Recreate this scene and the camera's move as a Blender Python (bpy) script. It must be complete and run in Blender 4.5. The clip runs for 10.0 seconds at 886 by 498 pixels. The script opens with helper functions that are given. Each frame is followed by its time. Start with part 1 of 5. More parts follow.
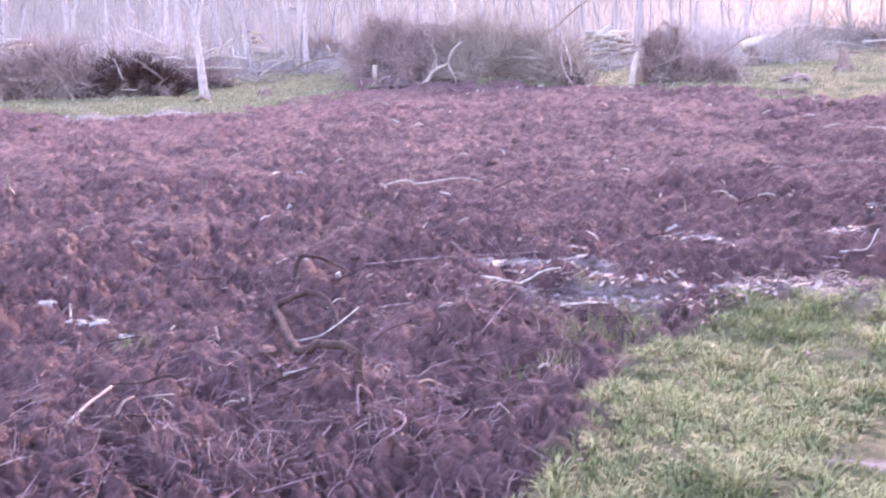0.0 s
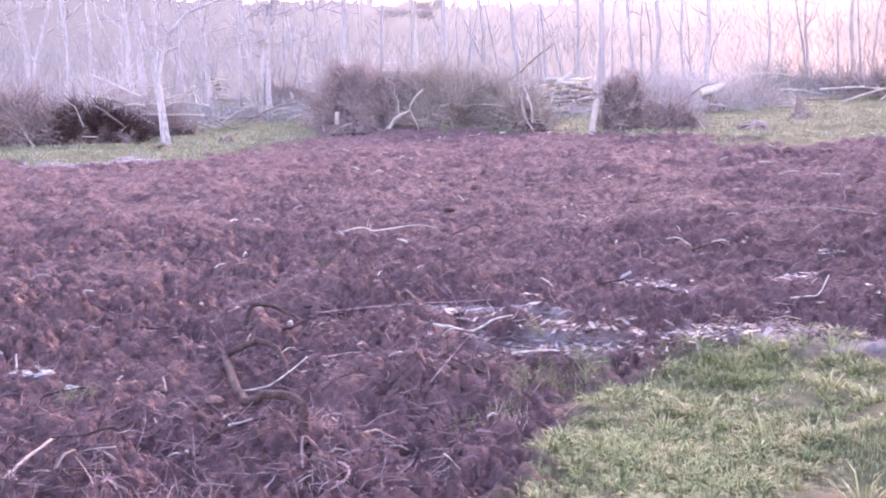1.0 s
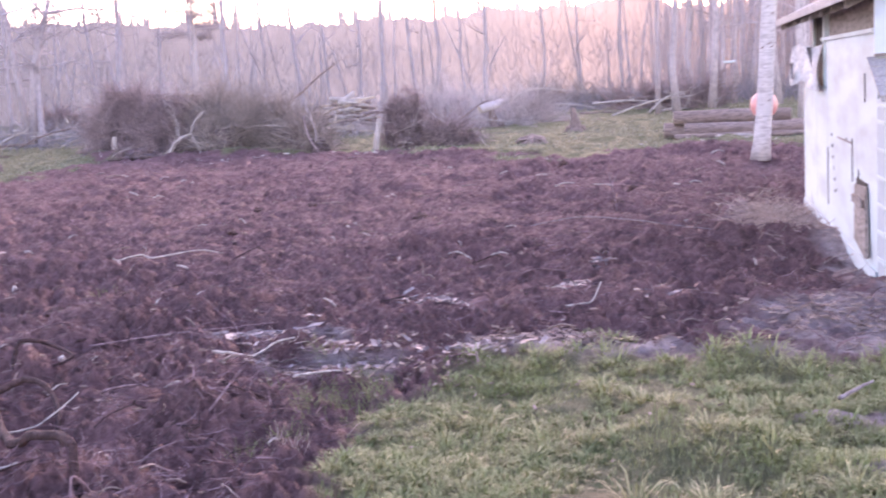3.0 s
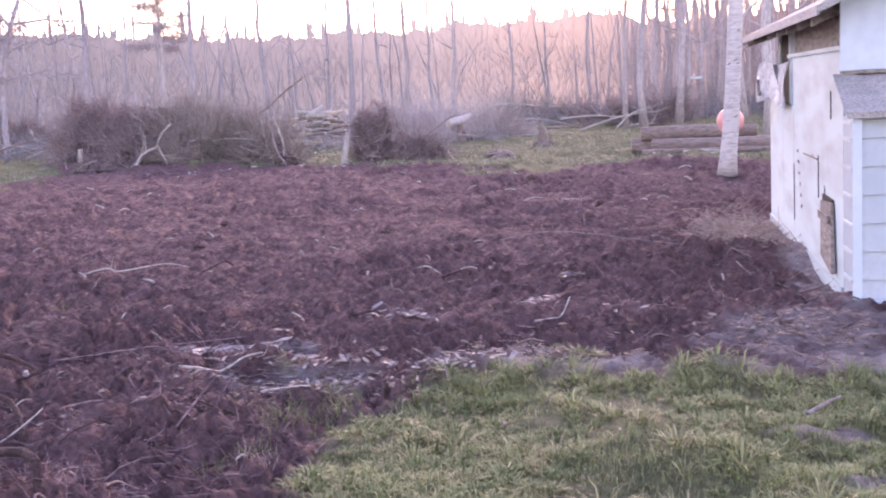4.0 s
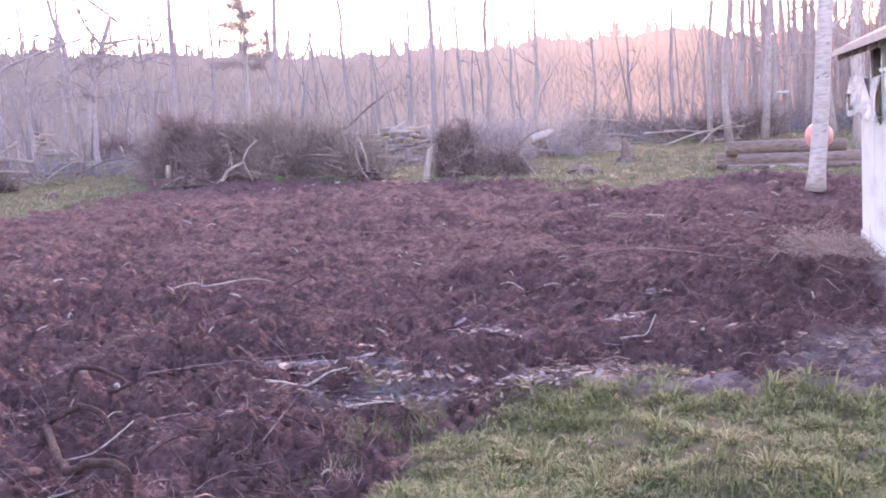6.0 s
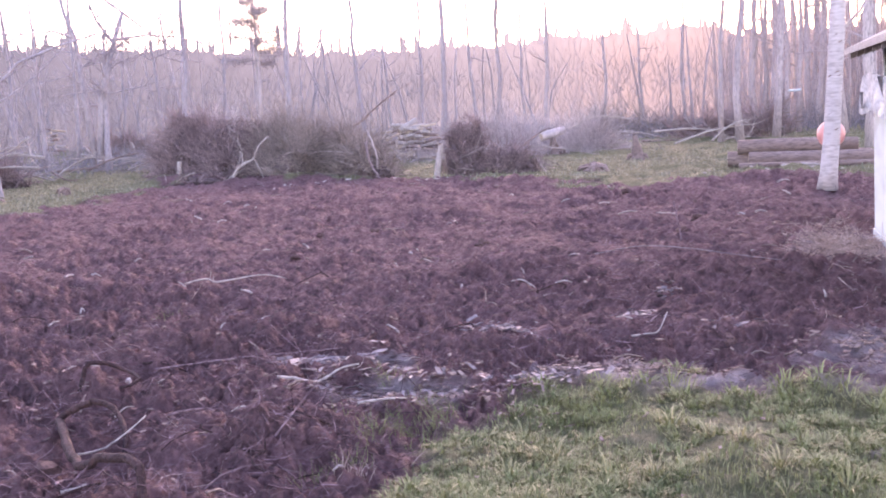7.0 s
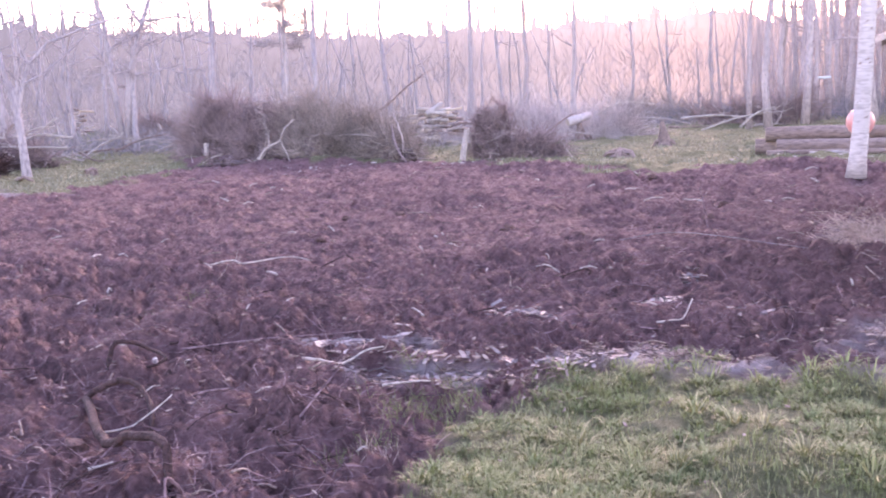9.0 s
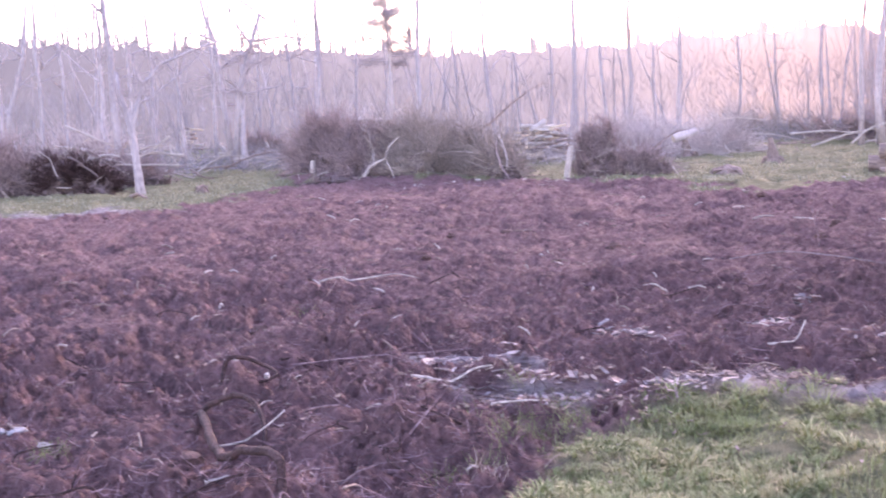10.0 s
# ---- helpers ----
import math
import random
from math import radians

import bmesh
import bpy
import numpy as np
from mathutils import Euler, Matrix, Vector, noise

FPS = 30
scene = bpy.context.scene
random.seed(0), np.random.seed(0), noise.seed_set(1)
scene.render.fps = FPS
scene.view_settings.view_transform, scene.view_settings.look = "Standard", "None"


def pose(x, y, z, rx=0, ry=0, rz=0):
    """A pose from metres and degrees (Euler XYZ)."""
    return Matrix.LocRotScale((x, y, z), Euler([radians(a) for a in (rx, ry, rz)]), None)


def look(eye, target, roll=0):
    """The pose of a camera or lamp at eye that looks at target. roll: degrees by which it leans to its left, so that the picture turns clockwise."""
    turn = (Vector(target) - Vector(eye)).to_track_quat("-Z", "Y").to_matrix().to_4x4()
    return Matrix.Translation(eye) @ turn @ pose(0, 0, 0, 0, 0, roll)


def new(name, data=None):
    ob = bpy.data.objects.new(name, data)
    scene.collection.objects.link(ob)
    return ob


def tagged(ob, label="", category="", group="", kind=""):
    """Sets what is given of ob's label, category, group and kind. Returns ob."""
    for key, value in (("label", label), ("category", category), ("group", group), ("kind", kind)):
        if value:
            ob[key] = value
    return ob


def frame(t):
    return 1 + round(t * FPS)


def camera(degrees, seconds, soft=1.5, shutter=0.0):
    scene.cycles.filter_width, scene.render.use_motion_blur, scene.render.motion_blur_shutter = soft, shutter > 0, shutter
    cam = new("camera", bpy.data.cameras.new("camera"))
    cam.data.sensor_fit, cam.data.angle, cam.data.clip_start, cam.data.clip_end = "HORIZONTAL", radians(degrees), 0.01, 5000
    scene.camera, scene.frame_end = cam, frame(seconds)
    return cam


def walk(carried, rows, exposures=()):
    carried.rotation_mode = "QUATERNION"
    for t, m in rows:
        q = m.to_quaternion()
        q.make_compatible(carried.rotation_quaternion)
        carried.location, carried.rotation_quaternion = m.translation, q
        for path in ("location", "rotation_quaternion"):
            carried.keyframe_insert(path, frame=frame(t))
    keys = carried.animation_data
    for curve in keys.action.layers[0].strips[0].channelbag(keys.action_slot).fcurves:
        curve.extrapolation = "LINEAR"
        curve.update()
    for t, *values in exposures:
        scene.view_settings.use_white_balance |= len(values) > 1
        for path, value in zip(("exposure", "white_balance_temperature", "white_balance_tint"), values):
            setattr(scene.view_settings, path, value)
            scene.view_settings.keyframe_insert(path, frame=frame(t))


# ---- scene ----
cam = camera(41.0, 10.0, soft=1.9, shutter=0.5)
PATH = [
    (0, (-0.063, -0.009, 1.662), (-0.844, 1.794, 1.288), -2.3),
    (0.5, (-0.018, 0.034, 1.669), (-0.768, 1.86, 1.349), -2.1),
    (1, (0.009, 0.048, 1.667), (-0.721, 1.886, 1.367), -2.2),
    (1.5, (0.029, 0.065, 1.66), (-0.664, 1.916, 1.356), -2.5),
    (2, (0.05, 0.075, 1.662), (-0.57, 1.954, 1.371), -3.0),
    (2.5, (0.067, 0.094, 1.656), (-0.434, 2.008, 1.366), -3.1),
    (3, (0.081, 0.103, 1.66), (-0.314, 2.043, 1.376), -3.2),
    (3.2, (0.08, 0.108, 1.661), (-0.275, 2.055, 1.381), -3.2),
    (3.65, (0.075, 0.115, 1.663), (-0.248, 2.066, 1.392), -3.1),
    (4.3, (0.06, 0.121, 1.664), (-0.311, 2.072, 1.407), -2.6),
    (4.5, (0.055, 0.124, 1.665), (-0.333, 2.07, 1.412), -2.7),
    (5, (0.046, 0.133, 1.666), (-0.378, 2.072, 1.419), -3.1),
    (5.5, (0.038, 0.137, 1.662), (-0.418, 2.071, 1.435), -3.4),
    (6, (0.044, 0.125, 1.669), (-0.43, 2.055, 1.438), -3.1),
    (7.5, (0.023, 0.12, 1.665), (-0.471, 2.043, 1.425), -2.9),
    (8, (0.02, 0.121, 1.667), (-0.473, 2.042, 1.408), -2.6),
    (8.5, (0.021, 0.125, 1.667), (-0.489, 2.041, 1.404), -2.7),
    (9, (0.027, 0.108, 1.665), (-0.503, 2.019, 1.406), -2.4),
    (9.5, (0.007, 0.087, 1.675), (-0.601, 1.976, 1.428), -2.5),
    (10, (-0.003, 0.069, 1.687), (-0.696, 1.931, 1.463), -2.7),
]
EXPOSURES = [(0, 3.46, 7200, 50), (0.5, 3.36, 7200, 50), (1.5, 3.36, 7250, 50), (2.5, 3.18, 7400, 50), (3, 2.86, 7450, 50), (4.5, 2.6, 7500, 50), (5.5, 2.78, 7500, 50), (6, 2.7, 7500, 50), (7.5, 2.84, 7450, 50), (8.5, 2.98, 7400, 50), (9, 2.96, 7400, 50), (10, 3.02, 7300, 50)]
walk(cam, [(t, look(eye, target, roll)) for t, eye, target, roll in PATH], EXPOSURES)

# ---- light: misty dusk, the sun low behind the woods ----
world = bpy.data.worlds.new("dusk_sky")
scene.world = world
world.use_nodes = True
wn = world.node_tree.nodes
sky = wn.new("ShaderNodeTexSky")
sky.sky_type = "NISHITA"
sky.sun_disc = False
sky.sun_elevation = radians(20)
sky.sun_rotation = radians(0)
sky.dust_density = 1.0
wn["Background"].inputs["Strength"].default_value = 0.115
world.node_tree.links.new(sky.outputs[0], wn["Background"].inputs["Color"])
lamp = bpy.data.lights.new("low_sun", "SUN")
lamp.energy, lamp.angle, lamp.color = 0.16, radians(25), (1.0, 0.76, 0.76)
sun = new("low_sun", lamp)
sun.matrix_world = look((0, 60, 20), (0, 0, 0))


# ---- materials ----
def mat(name, c1, c2, scale=3.0, fine=40.0, rough=0.85, bump=0.3, c3=None, depth=0.02, metal=0.0, island=0.0, stretch=(1, 1, 1)):
    """Two colours mixed by a coarse noise, a third by a fine one, with relief."""
    m = bpy.data.materials.new(name)
    m.use_nodes = True
    n, l = m.node_tree.nodes, m.node_tree.links
    b = n["Principled BSDF"]
    tc = n.new("ShaderNodeTexCoord")
    mp = n.new("ShaderNodeMapping")
    mp.inputs["Scale"].default_value = stretch
    geo = n.new("ShaderNodeNewGeometry")
    l.new(geo.outputs["Position"], mp.inputs["Vector"])
    a, f = n.new("ShaderNodeTexNoise"), n.new("ShaderNodeTexNoise")
    a.inputs["Scale"].default_value, f.inputs["Scale"].default_value = scale, fine
    a.inputs["Detail"].default_value = f.inputs["Detail"].default_value = 5
    for q in (a, f):
        l.new(mp.outputs[0], q.inputs["Vector"])
    r = n.new("ShaderNodeValToRGB")
    r.color_ramp.elements[0].position, r.color_ramp.elements[1].position = 0.35, 0.65
    r.color_ramp.elements[0].color, r.color_ramp.elements[1].color = (*c1, 1), (*c2, 1)
    l.new(a.outputs["Fac"], r.inputs["Fac"])
    x = n.new("ShaderNodeMix")
    x.data_type = "RGBA"
    r2 = n.new("ShaderNodeValToRGB")
    r2.color_ramp.elements[0].position, r2.color_ramp.elements[1].position = 0.42, 0.7
    l.new(f.outputs["Fac"], r2.inputs["Fac"])
    l.new(r2.outputs["Color"], x.inputs["Factor"])
    l.new(r.outputs["Color"], x.inputs["A"])
    x.inputs["B"].default_value = (*(c3 or [0.6 * v for v in c1]), 1)
    out = x.outputs["Result"]
    if island:
        hsv = n.new("ShaderNodeHueSaturation")
        mr = n.new("ShaderNodeMapRange")
        mr.inputs["To Min"].default_value, mr.inputs["To Max"].default_value = 1 - island, 1 + island
        l.new(geo.outputs["Random Per Island"], mr.inputs["Value"])
        l.new(mr.outputs[0], hsv.inputs["Value"])
        l.new(out, hsv.inputs["Color"])
        out = hsv.outputs["Color"]
    l.new(out, b.inputs["Base Color"])
    b.inputs["Roughness"].default_value, b.inputs["Metallic"].default_value = rough, metal
    if bump:
        bp = n.new("ShaderNodeBump")
        bp.inputs["Strength"].default_value, bp.inputs["Distance"].default_value = bump, depth
        l.new(f.outputs["Fac"], bp.inputs["Height"])
        l.new(bp.outputs[0], b.inputs["Normal"])
    return m


# grey bark, paled to sit close to the misty woods behind
M_BARK = mat("grey_bark", (0.52, 0.45, 0.445), (0.66, 0.59, 0.58), 2, 25, 0.9, 0.6, island=0.25, stretch=(1, 1, 0.25))
M_BIRCH = mat("birch_bark", (0.60, 0.56, 0.55), (0.70, 0.66, 0.65), 3, 14, 0.7, 0.3, c3=(0.42, 0.38, 0.37), stretch=(0.5, 0.5, 2.2))
M_TWIG = mat("brown_twigs", (0.29, 0.215, 0.215), (0.42, 0.325, 0.32), 1.5, 20, 0.9, 0, island=0.4)
M_TWIG_GREEN = mat("olive_twigs", (0.32, 0.265, 0.235), (0.45, 0.38, 0.345), 1.5, 20, 0.9, 0, island=0.4)
# far bark and brush: mist and pink dusk light mixed into the colours
M_FAR = mat("mist_mauve_bark", (0.39, 0.345, 0.37), (0.52, 0.465, 0.48), 2, 25, 0.9, 0.4, island=0.25, stretch=(1, 1, 0.25))
M_DUSKBARK = mat("dusk_lit_bark", (0.46, 0.39, 0.395), (0.58, 0.50, 0.50), 2, 25, 0.9, 0.4, island=0.25, stretch=(1, 1, 0.25))
M_MISTBRUSH = mat("mist_blue_brush", (0.27, 0.255, 0.285), (0.38, 0.36, 0.39), 1.5, 20, 0.9, 0, island=0.3)
M_PALE = mat("weathered_wood", (0.42, 0.37, 0.34), (0.58, 0.52, 0.48), 4, 30, 0.8, 0.4, c3=(0.28, 0.24, 0.22), island=0.2)
M_CUT = mat("fresh_cut_wood", (0.62, 0.50, 0.38), (0.76, 0.66, 0.54), 6, 40, 0.75, 0.2)
M_LOG = mat("brown_log_bark", (0.25, 0.18, 0.16), (0.36, 0.275, 0.25), 4, 22, 0.9, 0.8, stretch=(0.3, 1, 1))
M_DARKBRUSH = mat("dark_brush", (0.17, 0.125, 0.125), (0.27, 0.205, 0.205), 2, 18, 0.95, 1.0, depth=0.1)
M_ROOT = mat("muddy_root", (0.05, 0.025, 0.026), (0.12, 0.066, 0.066), 9, 50, 0.95, 1.0, depth=0.03)
M_STRAND = mat("root_fibres", (0.14, 0.08, 0.09), (0.32, 0.215, 0.23), 3, 30, 0.85, 0, island=0.55)
M_STRAW = mat("dry_straw", (0.42, 0.31, 0.27), (0.55, 0.43, 0.38), 3, 30, 0.8, 0, island=0.3)
M_GRASS = mat("yard_grass", (0.135, 0.18, 0.072), (0.245, 0.28, 0.115), 1.1, 4, 0.7, 0, c3=(0.31, 0.31, 0.15), island=0.3)
M_DRYGRASS = mat("dry_grass", (0.32, 0.30, 0.15), (0.42, 0.38, 0.21), 2, 6, 0.7, 0, c3=(0.3, 0.3, 0.13), island=0.35)
M_MEADOW = mat("meadow_grass", (0.21, 0.225, 0.145), (0.31, 0.315, 0.23), 0.5, 4, 0.7, 0, c3=(0.36, 0.32, 0.22), island=0.3)
M_WHITE = mat("peeling_white_paint", (0.57, 0.665, 0.675), (0.65, 0.745, 0.755), 1.5, 5, 0.75, 0.25, c3=(0.50, 0.545, 0.545), stretch=(1, 0.25, 1))
M_BLUE = mat("pale_blue_paint", (0.42, 0.5, 0.55), (0.5, 0.57, 0.62), 3, 20, 0.6, 0.15, c3=(0.45, 0.5, 0.54))
M_PANEL = mat("light_blue_panel", (0.56, 0.66, 0.76), (0.6, 0.7, 0.79), 2, 12, 0.5, 0.05, c3=(0.55, 0.64, 0.73))
M_ROOF = mat("grey_roofing", (0.42, 0.40, 0.40), (0.55, 0.52, 0.52), 5, 60, 0.85, 0.4)
M_SOFFIT = mat("bare_grey_boards", (0.26, 0.22, 0.2), (0.36, 0.31, 0.29), 4, 30, 0.85, 0.4, stretch=(1, 0.2, 1))
M_TARP = mat("faded_grey_tarp", (0.55, 0.57, 0.6), (0.7, 0.72, 0.74), 5, 30, 0.55, 0.2)
M_TARPDARK = mat("dark_tarp_cloth", (0.22, 0.2, 0.21), (0.3, 0.28, 0.29), 5, 30, 0.6, 0.2)
# near-black: painted shade of the shed's hollows, also cracks and nail marks
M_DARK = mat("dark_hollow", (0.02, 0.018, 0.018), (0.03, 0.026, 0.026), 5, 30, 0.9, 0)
M_PINK = mat("salmon_plastic", (0.85, 0.36, 0.32), (0.88, 0.42, 0.38), 4, 20, 0.4, 0.02, c3=(0.85, 0.4, 0.35))
M_FLAKE = mat("trodden_grey_flakes", (0.23, 0.19, 0.198), (0.34, 0.29, 0.30), 5, 30, 0.7, 0, island=0.3)
M_STONE = mat("pale_stone", (0.30, 0.29, 0.30), (0.44, 0.43, 0.44), 9, 40, 0.8, 0.7)
M_CLOD = mat("soil_clod", (0.095, 0.05, 0.045), (0.16, 0.095, 0.085), 4, 45, 0.95, 1.0, island=0.3)
M_LEAF = mat("dead_leaf", (0.22, 0.155, 0.135), (0.34, 0.26, 0.23), 6, 30, 0.8, 0, island=0.4)


def water_mat():
    m = bpy.data.materials.new("muddy_water")
    m.use_nodes = True
    n, l = m.node_tree.nodes, m.node_tree.links
    b = n["Principled BSDF"]
    b.inputs["Base Color"].default_value = (0.27, 0.235, 0.245, 1)
    b.inputs["Roughness"].default_value, b.inputs["IOR"].default_value = 0.5, 1.33
    z, bp = n.new("ShaderNodeTexNoise"), n.new("ShaderNodeBump")
    z.inputs["Scale"].default_value = 25
    bp.inputs["Strength"].default_value, bp.inputs["Distance"].default_value = 0.25, 0.01
    l.new(z.outputs["Fac"], bp.inputs["Height"])
    l.new(bp.outputs[0], b.inputs["Normal"])
    return m


M_WATER = water_mat()


def ground_mat():
    """Tilled soil, trodden mud and turf, blended by the sheet's own zones."""
    m = bpy.data.materials.new("yard_ground")
    m.use_nodes = True
    n, l = m.node_tree.nodes, m.node_tree.links
    b = n["Principled BSDF"]
    geo = n.new("ShaderNodeNewGeometry")

    def noisy(scale, c1, c2, lo=0.35, hi=0.65, detail=8, rough=0.6):
        z, r = n.new("ShaderNodeTexNoise"), n.new("ShaderNodeValToRGB")
        z.inputs["Scale"].default_value, z.inputs["Detail"].default_value = scale, detail
        z.inputs["Roughness"].default_value = rough
        l.new(geo.outputs["Position"], z.inputs["Vector"])
        r.color_ramp.elements[0].position, r.color_ramp.elements[1].position = lo, hi
        r.color_ramp.elements[0].color, r.color_ramp.elements[1].color = (*c1, 1), (*c2, 1)
        l.new(z.outputs["Fac"], r.inputs["Fac"])
        return r.outputs["Color"], z.outputs["Fac"]

    def mix(f, a, c, kind="MIX"):
        x = n.new("ShaderNodeMix")
        x.data_type, x.blend_type = "RGBA", kind
        for v, s in ((f, "Factor"), (a, "A"), (c, "B")):
            if isinstance(v, float):
                x.inputs[s].default_value = v
            else:
                l.new(v, x.inputs[s])
        return x.outputs["Result"]

    soil1, _ = noisy(3.2, (0.085, 0.038, 0.042), (0.295, 0.152, 0.163), 0.36, 0.64, 10, 0.68)
    soil2, fine = noisy(15, (0.046, 0.021, 0.024), (0.345, 0.194, 0.205), 0.38, 0.66, 10, 0.72)
    soil = mix(0.5, soil1, soil2)
    mud, _ = noisy(9, (0.20, 0.16, 0.168), (0.40, 0.34, 0.355))
    turf, _ = noisy(1.6, (0.11, 0.135, 0.055), (0.19, 0.20, 0.095))
    turf2, _ = noisy(14, (0.06, 0.07, 0.03), (0.24, 0.22, 0.12))
    turf = mix(0.5, turf, turf2)
    za, zb = n.new("ShaderNodeAttribute"), n.new("ShaderNodeAttribute")
    za.attribute_name, zb.attribute_name = "soil", "mud"
    col = mix(za.outputs["Fac"], turf, soil)
    col = mix(zb.outputs["Fac"], col, mud)
    l.new(col, b.inputs["Base Color"])
    b.inputs["Roughness"].default_value = 0.85
    bp = n.new("ShaderNodeBump")
    bp.inputs["Strength"].default_value, bp.inputs["Distance"].default_value = 1.0, 0.09
    l.new(fine, bp.inputs["Height"])
    l.new(bp.outputs[0], b.inputs["Normal"])
    return m


def mist_glow_mat(strength):
    """Far woods, far behind everything, as a glow: mist painted in, warm by the sun, mauve away from it."""
    m = bpy.data.materials.new("painted_mist_glow")
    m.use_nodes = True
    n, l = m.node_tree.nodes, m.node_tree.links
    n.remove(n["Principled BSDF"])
    # emission carries the haze and the sun's warmth; nothing lights this surface
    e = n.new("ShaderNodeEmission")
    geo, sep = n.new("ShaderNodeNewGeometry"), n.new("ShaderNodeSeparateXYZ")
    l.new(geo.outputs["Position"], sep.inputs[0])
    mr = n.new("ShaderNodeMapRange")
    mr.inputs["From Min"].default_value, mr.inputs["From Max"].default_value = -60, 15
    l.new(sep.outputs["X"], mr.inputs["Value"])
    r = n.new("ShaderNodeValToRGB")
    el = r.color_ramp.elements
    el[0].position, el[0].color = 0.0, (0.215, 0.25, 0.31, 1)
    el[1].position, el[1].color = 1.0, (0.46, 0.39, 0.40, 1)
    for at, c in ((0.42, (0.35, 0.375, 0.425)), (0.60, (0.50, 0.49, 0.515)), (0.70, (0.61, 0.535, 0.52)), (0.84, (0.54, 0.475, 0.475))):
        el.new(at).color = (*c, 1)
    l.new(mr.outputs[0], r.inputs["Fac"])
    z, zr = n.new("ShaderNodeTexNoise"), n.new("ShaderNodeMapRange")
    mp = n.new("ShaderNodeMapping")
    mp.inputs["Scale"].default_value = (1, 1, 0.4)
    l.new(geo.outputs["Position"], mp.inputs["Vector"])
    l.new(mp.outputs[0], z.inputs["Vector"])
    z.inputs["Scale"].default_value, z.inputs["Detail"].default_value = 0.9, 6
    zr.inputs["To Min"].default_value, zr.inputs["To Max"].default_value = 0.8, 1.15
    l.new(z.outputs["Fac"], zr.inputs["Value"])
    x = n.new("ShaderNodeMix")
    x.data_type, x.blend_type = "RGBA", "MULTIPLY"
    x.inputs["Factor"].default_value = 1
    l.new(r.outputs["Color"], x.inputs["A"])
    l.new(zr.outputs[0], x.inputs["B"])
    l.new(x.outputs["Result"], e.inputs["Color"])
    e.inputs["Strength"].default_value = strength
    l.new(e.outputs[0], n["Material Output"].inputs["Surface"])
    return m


# ---- mesh tools ----
class Geo:
    """A growing list of corners and faces."""

    def __init__(self):
        self.v, self.f = [], []

    def add(self, v, f):
        k = len(self.v)
        self.v += [tuple(p) for p in v]
        self.f += [tuple(i + k for i in q) for q in f]
        return self

    def box(self, lo, hi, jitter=0.0, rng=random):
        x0, y0, z0 = lo
        x1, y1, z1 = hi
        v = [(x, y, z) for z in (z0, z1) for x, y in ((x0, y0), (x1, y0), (x1, y1), (x0, y1))]
        v = [tuple(c + rng.uniform(-jitter, jitter) for c in p) for p in v]
        return self.add(v, [(3, 2, 1, 0), (4, 5, 6, 7), (0, 1, 5, 4), (1, 2, 6, 5), (2, 3, 7, 6), (3, 0, 4, 7)])

    def tube(self, pts, radii, sides=6, rough=0.0, rng=random):
        pts = [Vector(p) for p in pts]
        v, f = [], []
        for i, p in enumerate(pts):
            d = (pts[min(i + 1, len(pts) - 1)] - pts[max(i - 1, 0)]).normalized()
            a = d.cross(Vector((0, 0, 1)) if abs(d.z) < 0.9 else Vector((0, 1, 0))).normalized()
            c = d.cross(a)
            for k in range(sides):
                t = 2 * math.pi * k / sides
                v.append(p + (a * math.cos(t) + c * math.sin(t)) * radii[i] * (1 + rng.uniform(-rough, rough)))
        for i in range(len(pts) - 1):
            for k in range(sides):
                f.append((i * sides + k, i * sides + (k + 1) % sides, (i + 1) * sides + (k + 1) % sides, (i + 1) * sides + k))
        f.append(tuple(range(sides))[::-1])
        f.append(tuple(range(len(v) - sides, len(v))))
        return self.add(v, f)

    def mesh(self, name, material, smooth=False):
        m = bpy.data.meshes.new(name)
        m.from_pydata(self.v, [], self.f)
        m.materials.append(material)
        if smooth:
            m.polygons.foreach_set("use_smooth", [True] * len(m.polygons))
        m.update()
        return m


def part(name, geo, material, parent=None, label="", smooth=False):
    ob = new(name, geo.mesh(name, material, smooth))
    if parent is not None:
        ob.parent = parent
    if label:
        ob["label"] = label
    return ob


def thing(name, place, label, category, group="", kind="", turn=0):
    ob = new(name)
    ob.matrix_basis = pose(*place, 0, 0, turn)
    return tagged(ob, label, category, group, kind)


def lattice(ix, iy, seed):
    h = (ix.astype(np.int64) * 374761393 + iy.astype(np.int64) * 668265263 + seed * 974711) & 0x7FFFFFFF
    h = ((h ^ (h >> 13)) * 1274126177) & 0x7FFFFFFF
    h = h ^ (h >> 16)
    return (h & 0xFFFF) / 65535.0


def vnoise(x, y, seed=0):
    """Smooth noise between 0 and 1."""
    ix, iy = np.floor(x), np.floor(y)
    u, w = x - ix, y - iy
    u, w = u * u * (3 - 2 * u), w * w * (3 - 2 * w)
    a, b = lattice(ix, iy, seed), lattice(ix + 1, iy, seed)
    c, d = lattice(ix, iy + 1, seed), lattice(ix + 1, iy + 1, seed)
    return (a * (1 - u) + b * u) * (1 - w) + (c * (1 - u) + d * u) * w


